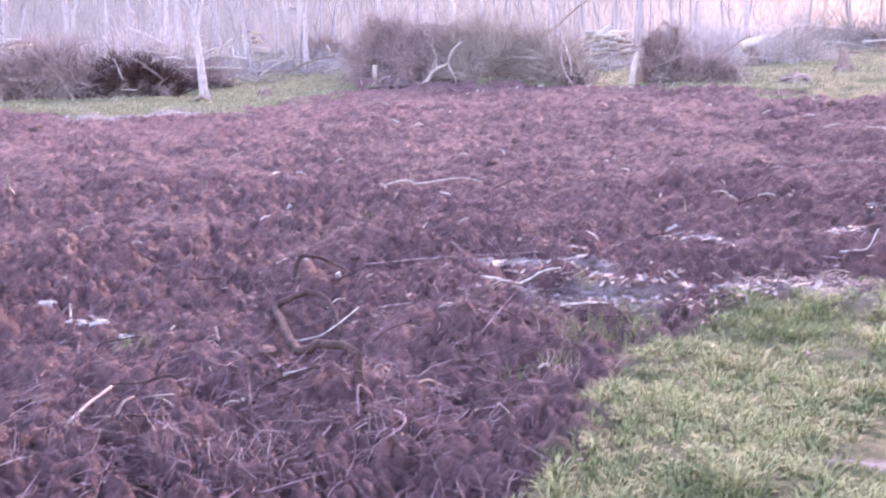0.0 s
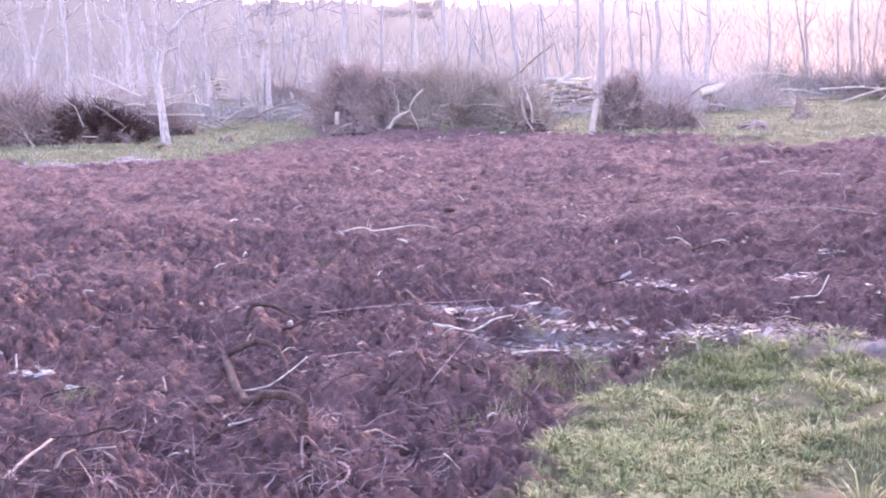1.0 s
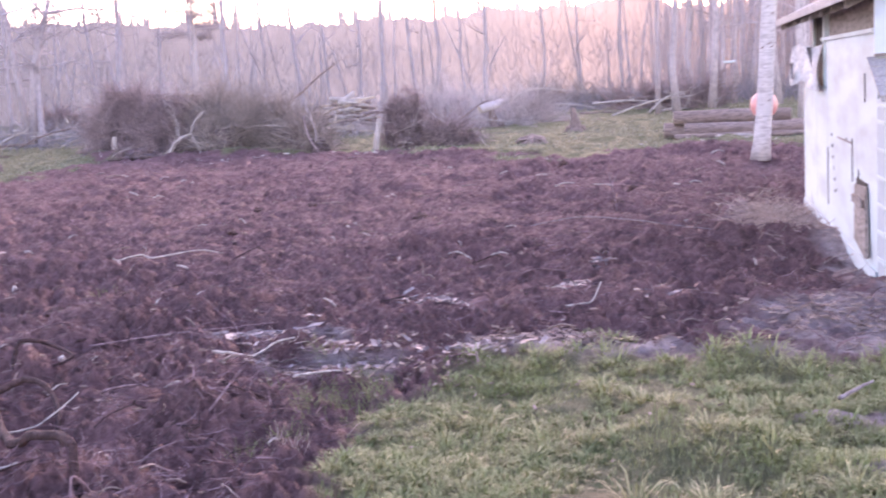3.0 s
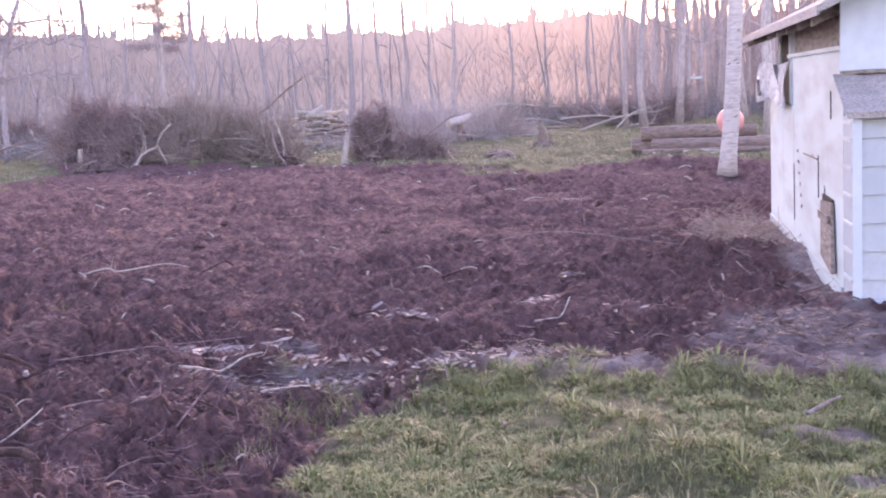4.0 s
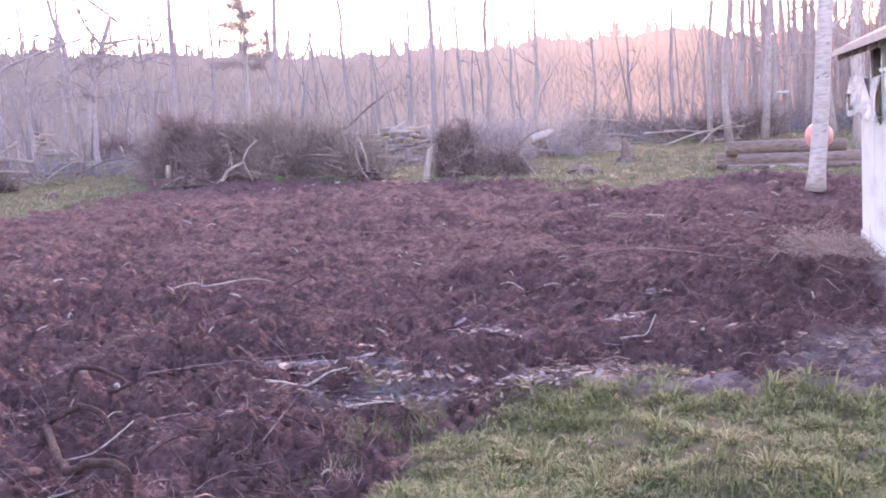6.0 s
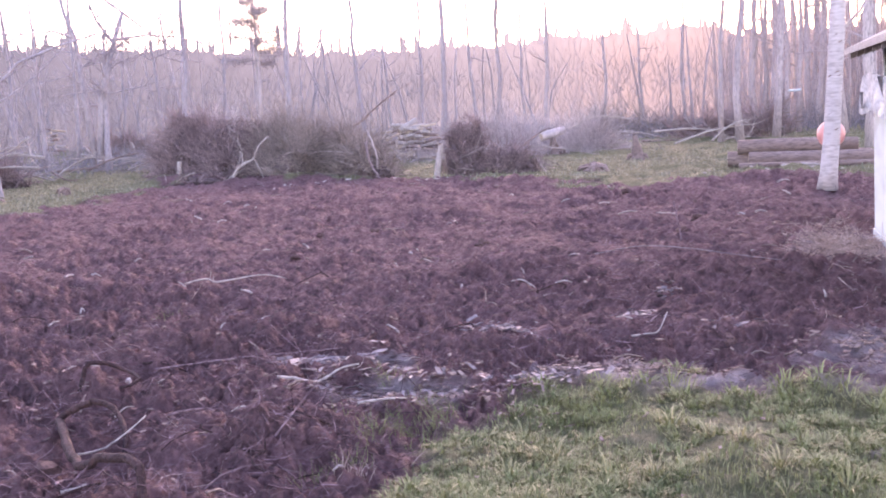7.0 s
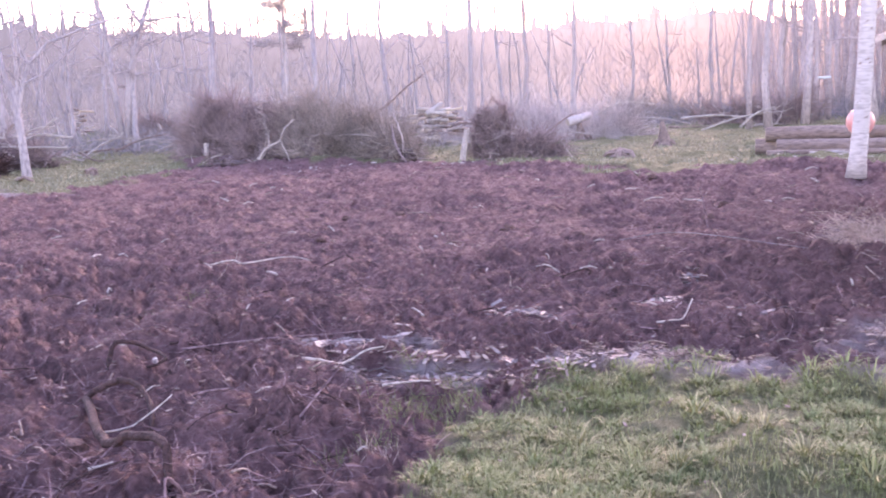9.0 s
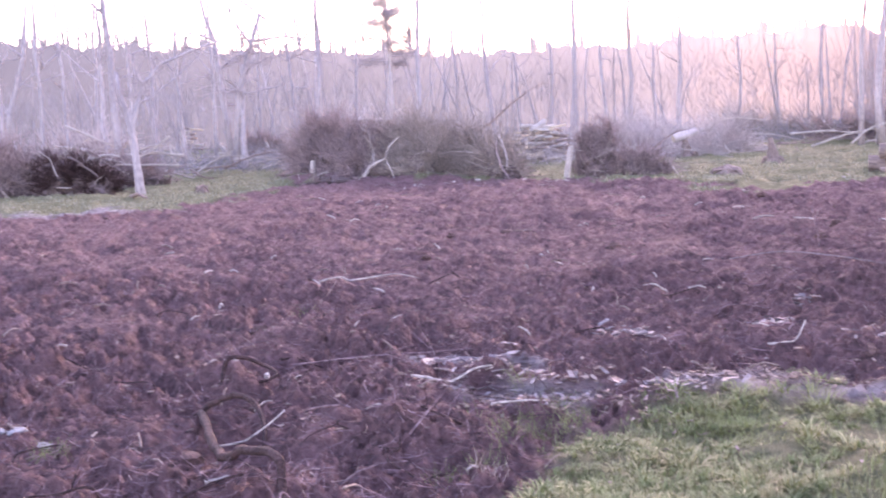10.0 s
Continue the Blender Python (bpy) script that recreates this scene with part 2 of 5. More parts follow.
SOIL = [(-1.15, 2.2), (-1.5, 4.3), (-1.68, 5.0), (-1.42, 5.45), (-1.75, 5.85), (-1.35, 6.2), (-1.1, 6.75), (-0.6, 6.98), (0.4, 6.9), (1.2, 6.75),
        (3.5, 6.8), (3.5, 15.0), (3.2, 22.0), (1.9, 24.4), (0.5, 25.0), (-0.5, 24.1), (-2.1, 22.4), (-4.0, 25.2), (-6.0, 26.9), (-8.0, 28.4),
        (-12.0, 29.7), (-15.4, 30.9), (-14.2, 24.3), (-14.3, 21.6), (-15.7, 20.4), (-18.6, 21.5), (-30.0, 24.0), (-30.0, 2.2)]
MUD = [((-0.6, 7.1), 0.9, 0.35), ((-1.9, 6.75), 0.6, 0.3), ((1.1, 7.9), 0.9, 0.7), ((-2.5, 7.5), 0.5, 0.3), ((2.2, 7.6), 1.2, 0.8),
       ((-16.0, 20.8), 2.5, 0.9), ((1.1, 13.3), 0.5, 1.6), ((1.45, 11.0), 0.28, 3.2), ((1.6, 7.15), 1.7, 0.5), ((0.95, 5.75), 0.4, 0.16), ((-0.3, 4.5), 0.25, 0.1), ((1.1, 5.0), 0.4, 0.2)]
# shallow water and wet mud: middle, half sizes
PUDDLES = [((-2.75, 7.66), 0.26, 0.16), ((-2.23, 7.45), 0.2, 0.13), ((-2.05, 6.72), 0.4, 0.11), ((-1.8, 9.0), 0.19, 0.13), ((-0.72, 9.5), 0.2, 0.12),
           ((-0.02, 8.75), 0.2, 0.26), ((-0.62, 9.2), 0.12, 0.06), ((0.45, 7.55), 0.15, 0.07)]


# humps and one hole in the turned soil
MOUNDS = [((0.75, 11.2), 0.5, 0.3, 0.13), ((0.1, 11.0), 0.5, 0.3, 0.1), ((-2.35, 5.75), 0.5, 0.3, 0.11), ((-1.72, 5.6), 0.22, 0.16, 0.1), ((0.6, 22.9), 1.3, 0.6, 0.25),
          ((-3.21, 4.51), 0.14, 0.12, -0.2), ((-3.3, 5.55), 0.3, 0.24, -0.2), ((-2.98, 5.15), 0.22, 0.16, -0.16), ((-4.6, 4.3), 0.4, 0.2, -0.14), ((-14.6, 29.8), 1.3, 0.7, 0.34), ((-11.3, 29.4), 1.5, 0.6, 0.22), ((-5.0, 24.5), 2.0, 0.5, 0.12)]


def edge_distance(x, y, loop):
    """Distance to a closed line, positive inside."""
    best = np.full(x.shape, 1e9)
    inside = np.zeros(x.shape, bool)
    for (x0, y0), (x1, y1) in zip(loop, loop[1:] + loop[:1]):
        dx, dy = x1 - x0, y1 - y0
        t = np.clip(((x - x0) * dx + (y - y0) * dy) / (dx * dx + dy * dy), 0, 1)
        best = np.minimum(best, np.hypot(x - x0 - t * dx, y - y0 - t * dy))
        if dy:
            inside ^= ((y0 > y) != (y1 > y)) & (x < x0 + (y - y0) * dx / dy)
    return np.where(inside, best, -best)


def zones(x, y):
    """How much of the ground is tilled soil and how much is trodden mud."""
    r = np.hypot(x, y)
    d = edge_distance(x, y, SOIL) + (vnoise(x * 2.2, y * 2.2, 5) - 0.5) * np.clip(0.1 * r, 0.6, 1.6) + (vnoise(x * 9, y * 9, 6) - 0.5) * 0.18
    soil = np.clip(d / 0.28 + 0.5, 0, 1)
    mud = np.zeros(x.shape)
    for (mx, my), a, b in MUD:
        mud = np.maximum(mud, np.clip(1.5 - 1.5 * np.hypot((x - mx) / a, (y - my) / b) + (vnoise(x * 6, y * 6, 9) - 0.5) * 1.3, 0, 1))
    return soil, mud


def height(x, y):
    """The lie of the ground: clods where it is tilled, low tufts elsewhere."""
    soil, mud = zones(x, y)
    big = (vnoise(x * 0.7, y * 0.7, 1) - 0.5) * 0.15 + (vnoise(x * 0.23, y * 0.23, 2) - 0.5) * 0.08
    clod = 0
    for k, (s, a) in enumerate(((1.7, 0.08), (3.9, 0.085), (8.3, 0.07), (17.0, 0.055), (33.0, 0.03))):
        wob = (vnoise(x * s * 0.8, y * s * 0.8, 40 + k) - 0.5) * 0.8
        clod = clod + a * (np.abs(2 * vnoise(x * s + wob, y * s - wob, 20 + k) - 1) ** 0.6 - 0.55)
    clod = clod * (0.6 + 1.05 * vnoise(x * 0.9, y * 0.9, 33)) * (1 + 0.3 / (1 + np.exp(np.clip((y - 7.5) * 1.3, -30, 30))))
    turf = (vnoise(x * 2.6, y * 2.6, 31) - 0.5) * 0.13 + (vnoise(x * 9, y * 9, 32) - 0.5) * 0.035
    for (mx, my), a, b, h in MOUNDS:
        big = big + h * np.exp(-((x - mx) / a) ** 2 - ((y - my) / b) ** 2)
    z = big + np.where(soil > 0, soil * (1 - 0.75 * mud), 0) * clod + (1 - soil) * turf
    for (mx, my), a, b in PUDDLES:
        q = np.hypot((x - mx) / a, (y - my) / b)
        z = np.where(q < 1.6, z + (np.minimum(big, 0.0) - 0.03 + (vnoise(x * 11, y * 11, 50) - 0.5) * 0.05 - z) * np.clip((1.6 - q) / 0.8, 0, 1), z)
    return z


def ground_at(x, y):
    return float(height(np.array([float(x)]), np.array([float(y)]))[0])


# ---- the ground: one sheet out to the horizon ----
def build_ground():
    ang = np.concatenate([np.arange(-180, -20, 4.0), np.arange(-20, 55, 0.155), np.arange(55, 179, 4.0), [180.0]])
    rad = np.concatenate([[0.05, 0.5, 1.2, 2.0], 2.6 * 1.0036 ** np.arange(0, 800), np.geomspace(48, 900, 26)])
    a, r = np.meshgrid(np.radians(ang), rad)
    x, y = -r * np.sin(a), r * np.cos(a)
    z = height(x.ravel(), y.ravel())
    v = np.column_stack([x.ravel(), y.ravel(), z])
    na, nr = len(ang), len(rad)
    i, j = np.meshgrid(np.arange(nr - 1), np.arange(na - 1), indexing="ij")
    k = (i * na + j).ravel()
    f = np.column_stack([k, k + na, k + na + 1, k + 1])[:, ::-1]
    m = bpy.data.meshes.new("ground")
    m.vertices.add(len(v))
    m.vertices.foreach_set("co", v.ravel())
    m.loops.add(f.size)
    m.loops.foreach_set("vertex_index", f.ravel().astype(np.int32))
    m.polygons.add(len(f))
    m.polygons.foreach_set("loop_start", np.arange(0, f.size, 4, dtype=np.int32))
    m.polygons.foreach_set("use_smooth", np.ones(len(f), bool))
    m.update(calc_edges=True)
    soil, mud = zones(v[:, 0], v[:, 1])
    for name, val in (("soil", soil), ("mud", mud)):
        m.attributes.new(name, "FLOAT", "POINT").data.foreach_set("value", val.astype(np.float32))
    m.materials.append(ground_mat())
    return tagged(new("ground", m), "tilled reddish brown soil with turf round it", "ground", kind="structure")


build_ground()


def strands(rng, p, d, length, radius, curl=0.3, sides=3, segs=2, taper=0.35):
    """Many thin bent sticks from points p along d; all in one Geo."""
    n = len(p)
    d = d / np.linalg.norm(d, axis=1, keepdims=True)
    up = np.where(np.abs(d[:, 2:3]) < 0.9, np.array([[0, 0, 1.0]]), np.array([[0, 1.0, 0]]))
    a = np.cross(d, up)
    a /= np.linalg.norm(a, axis=1, keepdims=True)
    c = np.cross(d, a)
    bend = (a * rng.normal(0, curl, (n, 1)) + c * rng.normal(0, curl, (n, 1))) * length[:, None]
    rings = []
    for s in range(segs + 1):
        t = s / segs
        mid = p + d * (length * t)[:, None] + bend * (t * t) + bend[:, ::-1] * 0.35 * math.sin(math.pi * t)
        w = radius * (1 - (1 - taper) * t)
        for k in range(sides):
            th = 2 * math.pi * k / sides
            rings.append(mid + (a * math.cos(th) + c * math.sin(th)) * w[:, None])
    per = (segs + 1) * sides
    v = np.stack(rings, axis=1).reshape(-1, 3)
    q = []
    for s in range(segs):
        for k in range(sides):
            q.append((s * sides + k, s * sides + (k + 1) % sides, (s + 1) * sides + (k + 1) % sides, (s + 1) * sides + k))
    f = (np.array(q)[None] + (np.arange(n) * per)[:, None, None]).reshape(-1, 4)
    g = Geo()
    g.v, g.f = [tuple(r) for r in v.tolist()], [tuple(r) for r in f.tolist()]
    return g


# ---- distance: far woods with painted, glowing mist ----
def backdrop(R, el, strength, seed, snags):
    """One layer of far woods: a ragged band of crowns round the clearing, el degrees high, with broken tops standing out of it."""
    rng = np.random.default_rng(seed)
    g = Geo()
    az = np.radians(np.arange(-35, 70, 0.05))
    deg = np.degrees(az)
    rise = np.clip((deg - 15) / 22, 0, 1.15) + 0.4 * np.clip((deg - 0.2) / 1.2, 0, 1) * np.clip((9.8 - deg) / 1.4, 0, 1) - 0.3
    top = 1.66 + R * np.tan(np.radians(el + rise + 0.35 * (vnoise(az * 25, az * 0, seed) - 0.5)))
    top += 0.65 * (vnoise(az * 70, az * 0, seed + 1) - 0.5) + 0.22 * (vnoise(az * 260, az * 0, seed + 2) - 0.5) + 0.25 * rng.random(len(az))
    for k, t in enumerate(az):
        x, y = -R * math.sin(t), R * math.cos(t)
        g.add([(x, y, -1.0), (x, y, float(top[k]))], [])
    n = len(az)
    g.f = [(2 * i, 2 * i + 1, 2 * i + 3, 2 * i + 2) for i in range(n - 1)]
    for _ in range(snags):
        i = int(rng.integers(5, n - 5))
        h, w, lean = 0.4 + min(float(rng.exponential(0.8)), 3.0), float(rng.uniform(0.05, 0.15)), float(rng.normal(0, 0.10))
        t0, z0 = az[i], top[i]
        rows = []
        for f, ww in ((-0.6, 1.0), (0.0, 1.0), (0.45, 0.8), (0.8, 0.55), (1.0, 0.2)):
            o = lean * max(f, 0) * h + float(rng.normal(0, 0.02))
            for sgn in (-1, 1):
                t = t0 + (o + sgn * w * ww) / R
                q = R - 0.2
                rows.append((-q * math.sin(t), q * math.cos(t), z0 + f * h))
        g.add(rows, [(2 * j, 2 * j + 1, 2 * j + 3, 2 * j + 2) for j in range(4)])
    tagged(part("backdrop", g, mist_glow_mat(strength)), "glowing backdrop of far woods, dusk mist and sunset warmth painted in", "backdrop", kind="structure")


# farther layers glow more strongly, as if seen through more mist
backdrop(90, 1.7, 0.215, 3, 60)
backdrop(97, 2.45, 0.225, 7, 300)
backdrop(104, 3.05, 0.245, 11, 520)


# ---- the shed ----
def build_shed():
    rng = random.Random(11)
    shed = thing("shed", (1.5, 9.2, 0), "small weathered white and blue board shed beside the tilled soil", "shed")
    P = lambda name, g, m, parent=shed, label="": part(name, g, m, parent, label)
    # side wall of upright boards; the corner at the top of the far end has broken away
    wall = P("side_wall", Geo().box((0.02, 0, -0.15), (0.10, 5.12, 1.36)).box((0.02, 0, 1.36), (0.10, 3.2, 1.84)), M_WHITE)
    y = 0.0
    while y < 5.1:
        w = min(rng.uniform(0.85, 1.25), 5.12 - y)
        top = 1.84 + rng.uniform(-0.01, 0.01) if y + w < 3.35 else 1.36 + rng.uniform(-0.04, 0.05)
        lo = -0.02 + rng.uniform(-0.03, 0.05)
        g = Geo().box((-rng.uniform(0.0, 0.003), y + 0.0015, lo), (0.02, y + w - 0.0015, top), 0.001, rng)
        P("board", g, M_WHITE, wall)
        y += w
    # splits, nail marks and seams of the old paint
    for yy, z0, z1 in ((0.55, 1.3, 1.52), (1.25, 0.62, 0.98), (1.6, 0.95, 0.965), (0.9, 0.55, 0.75), (2.9, 0.25, 0.8)):
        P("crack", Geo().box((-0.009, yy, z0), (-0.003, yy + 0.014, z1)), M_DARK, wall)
    P("crack", Geo().box((-0.009, 1.3, 0.93), (-0.003, 2.2, 0.945), 0.004, rng), M_SOFFIT, wall)
    for k in range(6):
        yy, zz = 2.35 + 0.05 * k, 0.42 + 0.1 * k
        P("nail_mark", Geo().box((-0.009, yy, zz), (-0.003, yy + 0.03, zz + 0.03), 0.004, rng), M_DARK, wall)
    # flashing along the foot
    P("foot_board", Geo().box((-0.022, 0.0, -0.12), (-0.004, 5.1, 0.07), 0.004, rng), M_WHITE, shed)
    P("frieze_board", Geo().box((0.05, 0.1, 1.86), (0.09, 3.2, 2.24)), M_SOFFIT, shed, "bare grey frieze boards under the eave")
    P("trim", Geo().box((-0.02, 0.1, 1.82), (0.03, 3.25, 1.855), 0.003, rng), M_WHITE)
    P("corner_post", Geo().box((0.0, 3.2, 1.36), (0.09, 3.3, 2.2)), M_WHITE)
    P("back_wall", Geo().box((0.1, 5.04, -0.15), (3.3, 5.12, 2.2)), M_WHITE)
    # near-black sheet behind the boards paints the shed's inside unlit
    P("dark_backing", Geo().box((0.12, 0.1, -0.1), (0.18, 5.0, 2.15)), M_DARK)
    P("far_side_wall", Geo().box((3.22, 0.0, -0.15), (3.3, 5.04, 2.0)), M_WHITE)
    # pop hole, a near-black slab for its unlit inside, with its loose board
    P("pop_hole_shade", Geo().box((-0.012, 0.45, 0.18), (0.0, 1.0, 0.68)), M_DARK)
    hatch = P("hatch", Geo().add([(-0.05, 0.30, 0.12), (-0.05, 0.86, 0.20), (-0.03, 0.98, 0.63), (-0.03, 0.40, 0.66),
                                  (-0.015, 0.30, 0.12), (-0.015, 0.86, 0.20), (-0.013, 0.98, 0.63), (-0.013, 0.40, 0.66)],
                                 [(0, 1, 2, 3), (7, 6, 5, 4), (0, 4, 5, 1), (1, 5, 6, 2), (2, 6, 7, 3), (3, 7, 4, 0)]), M_SOFFIT, shed, "loose grey hatch board")
    P("cleat", Geo().box((-0.062, 0.42, 0.5), (-0.048, 0.9, 0.56), 0.004, rng), M_SOFFIT, hatch)
    # roof: two slopes, thick boards with roofing on top
    def slope(sx, x0, z0, x1, z1):
        g = Geo()
        for t0, t1 in ((0.0, 0.03), (0.03, 0.055)):
            g.add([(x0, -0.4, z0 + t0), (x1, -0.4, z1 + t0), (x1, 6.0, z1 + t0), (x0, 6.0, z0 + t0),
                   (x0, -0.4, z0 + t1), (x1, -0.4, z1 + t1), (x1, 6.0, z1 + t1), (x0, 6.0, z0 + t1)],
                  [(3, 2, 1, 0), (4, 5, 6, 7), (0, 1, 5, 4), (1, 2, 6, 5), (2, 3, 7, 6), (3, 0, 4, 7)])
        return g
    roof = P("roof", slope(1, -0.22, 2.08, 1.65, 2.9), M_ROOF)
    P("roof", slope(-1, 3.52, 2.08, 1.655, 2.9), M_ROOF)
    P("fascia", Geo().box((-0.24, -0.4, 2.06), (-0.222, 6.0, 2.125), 0.003, rng), M_ROOF, roof)
    for k in range(8):
        yy = 0.15 + k * 0.78
        P("rafter", Geo().add([(-0.2, yy, 2.0), (0.12, yy, 2.14), (0.12, yy + 0.05, 2.14), (-0.2, yy + 0.05, 2.0),
                               (-0.2, yy, 2.085), (0.12, yy, 2.225), (0.12, yy + 0.05, 2.225), (-0.2, yy + 0.05, 2.085)],
                              [(3, 2, 1, 0), (4, 5, 6, 7), (0, 1, 5, 4), (1, 2, 6, 5), (2, 3, 7, 6), (3, 0, 4, 7)]), M_SOFFIT, roof)
    # gable end with a light blue panel, above a low lean-to of lapped boards
    gable = P("gable_wall", Geo().add([(0, 0.02, 1.3), (3.3, 0.02, 1.3), (3.3, 0.02, 2.14), (1.65, 0.02, 2.86), (0, 0.02, 2.14),
                                       (0, 0.08, 1.3), (3.3, 0.08, 1.3), (3.3, 0.08, 2.14), (1.65, 0.08, 2.86), (0, 0.08, 2.14)],
                                      [(0, 1, 2, 3, 4), (9, 8, 7, 6, 5), (0, 5, 6, 1), (1, 6, 7, 2), (2, 7, 8, 3), (3, 8, 9, 4), (4, 9, 5, 0)]), M_BLUE)
    P("panel", Geo().box((-0.02, -0.012, 1.67), (1.9, 0.016, 2.2)), M_PANEL, gable, "plain light blue panel")
    P("panel_sill", Geo().box((-0.02, -0.03, 1.645), (1.9, 0.014, 1.667)), M_SOFFIT, gable)
    porch = P("lean_to", Geo().box((0.03, -0.42, -0.15), (3.3, 0.0, 1.34)), M_BLUE)
    z = 0.0
    while z < 1.3:
        h = min(0.2, 1.32 - z)
        g = Geo().add([(0.05, -0.45, z), (3.3, -0.45, z), (3.3, -0.428, z + h), (0.05, -0.428, z + h), (0.05, -0.42, z), (3.3, -0.42, z), (3.3, -0.42, z + h), (0.05, -0.42, z + h)],
                      [(0, 1, 2, 3), (7, 6, 5, 4), (0, 4, 5, 1), (1, 5, 6, 2), (2, 6, 7, 3), (3, 7, 4, 0)])
        P("clapboard", g, M_BLUE, porch)
        P("board_end", Geo().box((-0.014, -0.40, z + h - 0.03), (0.0, -0.06, z + h - 0.008), 0.002, rng), M_WHITE, porch)
        z += h
    P("side_board", Geo().box((0.0, -0.43, -0.15), (0.03, -0.01, 1.34)), M_BLUE, porch)
    P("corner_board", Geo().box((-0.01, -0.468, -0.1), (0.05, -0.432, 1.35)), M_PANEL, porch)
    P("skirting_board", Geo().box((0.05, -0.475, -0.12), (3.3, -0.452, 0.06)), M_PANEL, porch)
    lid = P("pent_roof", Geo().add([(-0.06, -0.55, 1.34), (3.35, -0.55, 1.34), (3.35, 0.02, 1.60), (-0.06, 0.02, 1.60),
                                    (-0.06, -0.55, 1.375), (3.35, -0.55, 1.375), (3.35, 0.02, 1.635), (-0.06, 0.02, 1.635)],
                                   [(3, 2, 1, 0), (4, 5, 6, 7), (0, 1, 5, 4), (1, 2, 6, 5), (2, 3, 7, 6), (3, 0, 4, 7)]), M_ROOF)
    for k in range(4):
        a = k / 4
        y0, z0 = -0.55 + 0.57 * a, 1.377 + 0.26 * a
        P("shingle_course", Geo().add([(-0.07, y0 - 0.01, z0 + 0.008), (3.36, y0 - 0.01, z0 + 0.008), (3.36, y0 + 0.16, z0 + 0.075), (-0.07, y0 + 0.16, z0 + 0.075),
                                       (-0.07, y0 - 0.01, z0 + 0.0), (3.36, y0 - 0.01, z0 + 0.0)], [(0, 1, 2, 3), (4, 5, 1, 0)]), M_ROOF, lid)


build_shed()


def build_tarp():
    """A torn sheet hung over the broken corner of the wall: a folded, creased cloth with some thickness."""
    g = Geo()
    n, m = 26, 18
    for j in range(m + 1):
        for i in range(n + 1):
            u, w = i / n, j / m
            x = 1.485 - 0.11 * u - 0.04 * abs(math.sin(7 * u + 2.2 * w)) - 0.03 * abs(math.sin(17 * u - 3 * w)) * w
            y = 12.4 + (1.5 + 0.4 * w) * u + 0.05 * math.sin(5 * w)
            z = 1.79 - w * (0.40 + 0.05 * math.sin(8 * u + 1)) - 0.03 * math.sin(6 * u)
            g.v.append((x, y, z))
    k = len(g.v)
    g.v += [(x + 0.012, y, z) for x, y, z in g.v]
    for j in range(m):
        for i in range(n):
            q = (j * (n + 1) + i, j * (n + 1) + i + 1, (j + 1) * (n + 1) + i + 1, (j + 1) * (n + 1) + i)
            g.f += [q, tuple(k + c for c in q[::-1])]
    t = thing("tarp", (0, 0, 0), "torn faded grey tarp hung over the shed corner", "tarp")
    part("sheet", g, M_TARP, t, smooth=True)
    # a slack dark fold, and a dark torn strip beside it
    for x0, x1, z0, z1, y0, cut, mt, lb in ((1.365, 1.46, 1.77, 1.50, 12.72, 0.8, M_TARPDARK, "dark fold of cloth"), (1.30, 1.335, 1.62, 1.44, 13.75, 0.3, M_TARPDARK, "dark torn strip")):
        d = Geo()
        for j in range(9):
            for i in range(7):
                u, w = i / 6, j / 8
                d.v.append((x0 + (x1 - x0) * (u + (1 - u) * w * cut), y0 + 0.03 * math.sin(5 * u + 3 * w) + 0.05 * u, z0 + (z1 - z0) * w))
        d.v += [(x, y + 0.01, z) for x, y, z in d.v]
        for j in range(8):
            for i in range(6):
                q = (j * 7 + i, j * 7 + i + 1, j * 7 + i + 8, j * 7 + i + 7)
                d.f += [q, tuple(63 + c for c in q[::-1])]
        part("fold", d, mt, t, lb, smooth=True)


build_tarp()


# ---- trees ----
def limb(g, rng, start, way, length, r, depth, twigs=3, sides=5, droop=0.0):
    """A bent tapering limb with smaller ones along it."""
    pts, p, d = [Vector(start)], Vector(start), Vector(way).normalized()
    n = 5 if depth else 4
    for i in range(n):
        d = (d + Vector((rng.uniform(-1, 1), rng.uniform(-1, 1), rng.uniform(-0.6, 0.9) - droop)) * 0.34).normalized()
        p = p + d * length / n
        pts.append(p.copy())
    g.tube(pts, [r * (1 - 0.8 * i / n) for i in range(n + 1)], sides, 0.1, rng)
    if depth:
        for k in range(twigs):
            i = rng.randint(1, n)
            side = (pts[min(i, n)] - pts[i - 1]).normalized()
            w = (side + Vector((rng.uniform(-1, 1), rng.uniform(-1, 1), rng.uniform(-0.2, 1.0)))).normalized()
            limb(g, rng, pts[i], w, length * rng.uniform(0.3, 0.55), r * 0.45, depth - 1, twigs, max(3, sides - 1), droop)


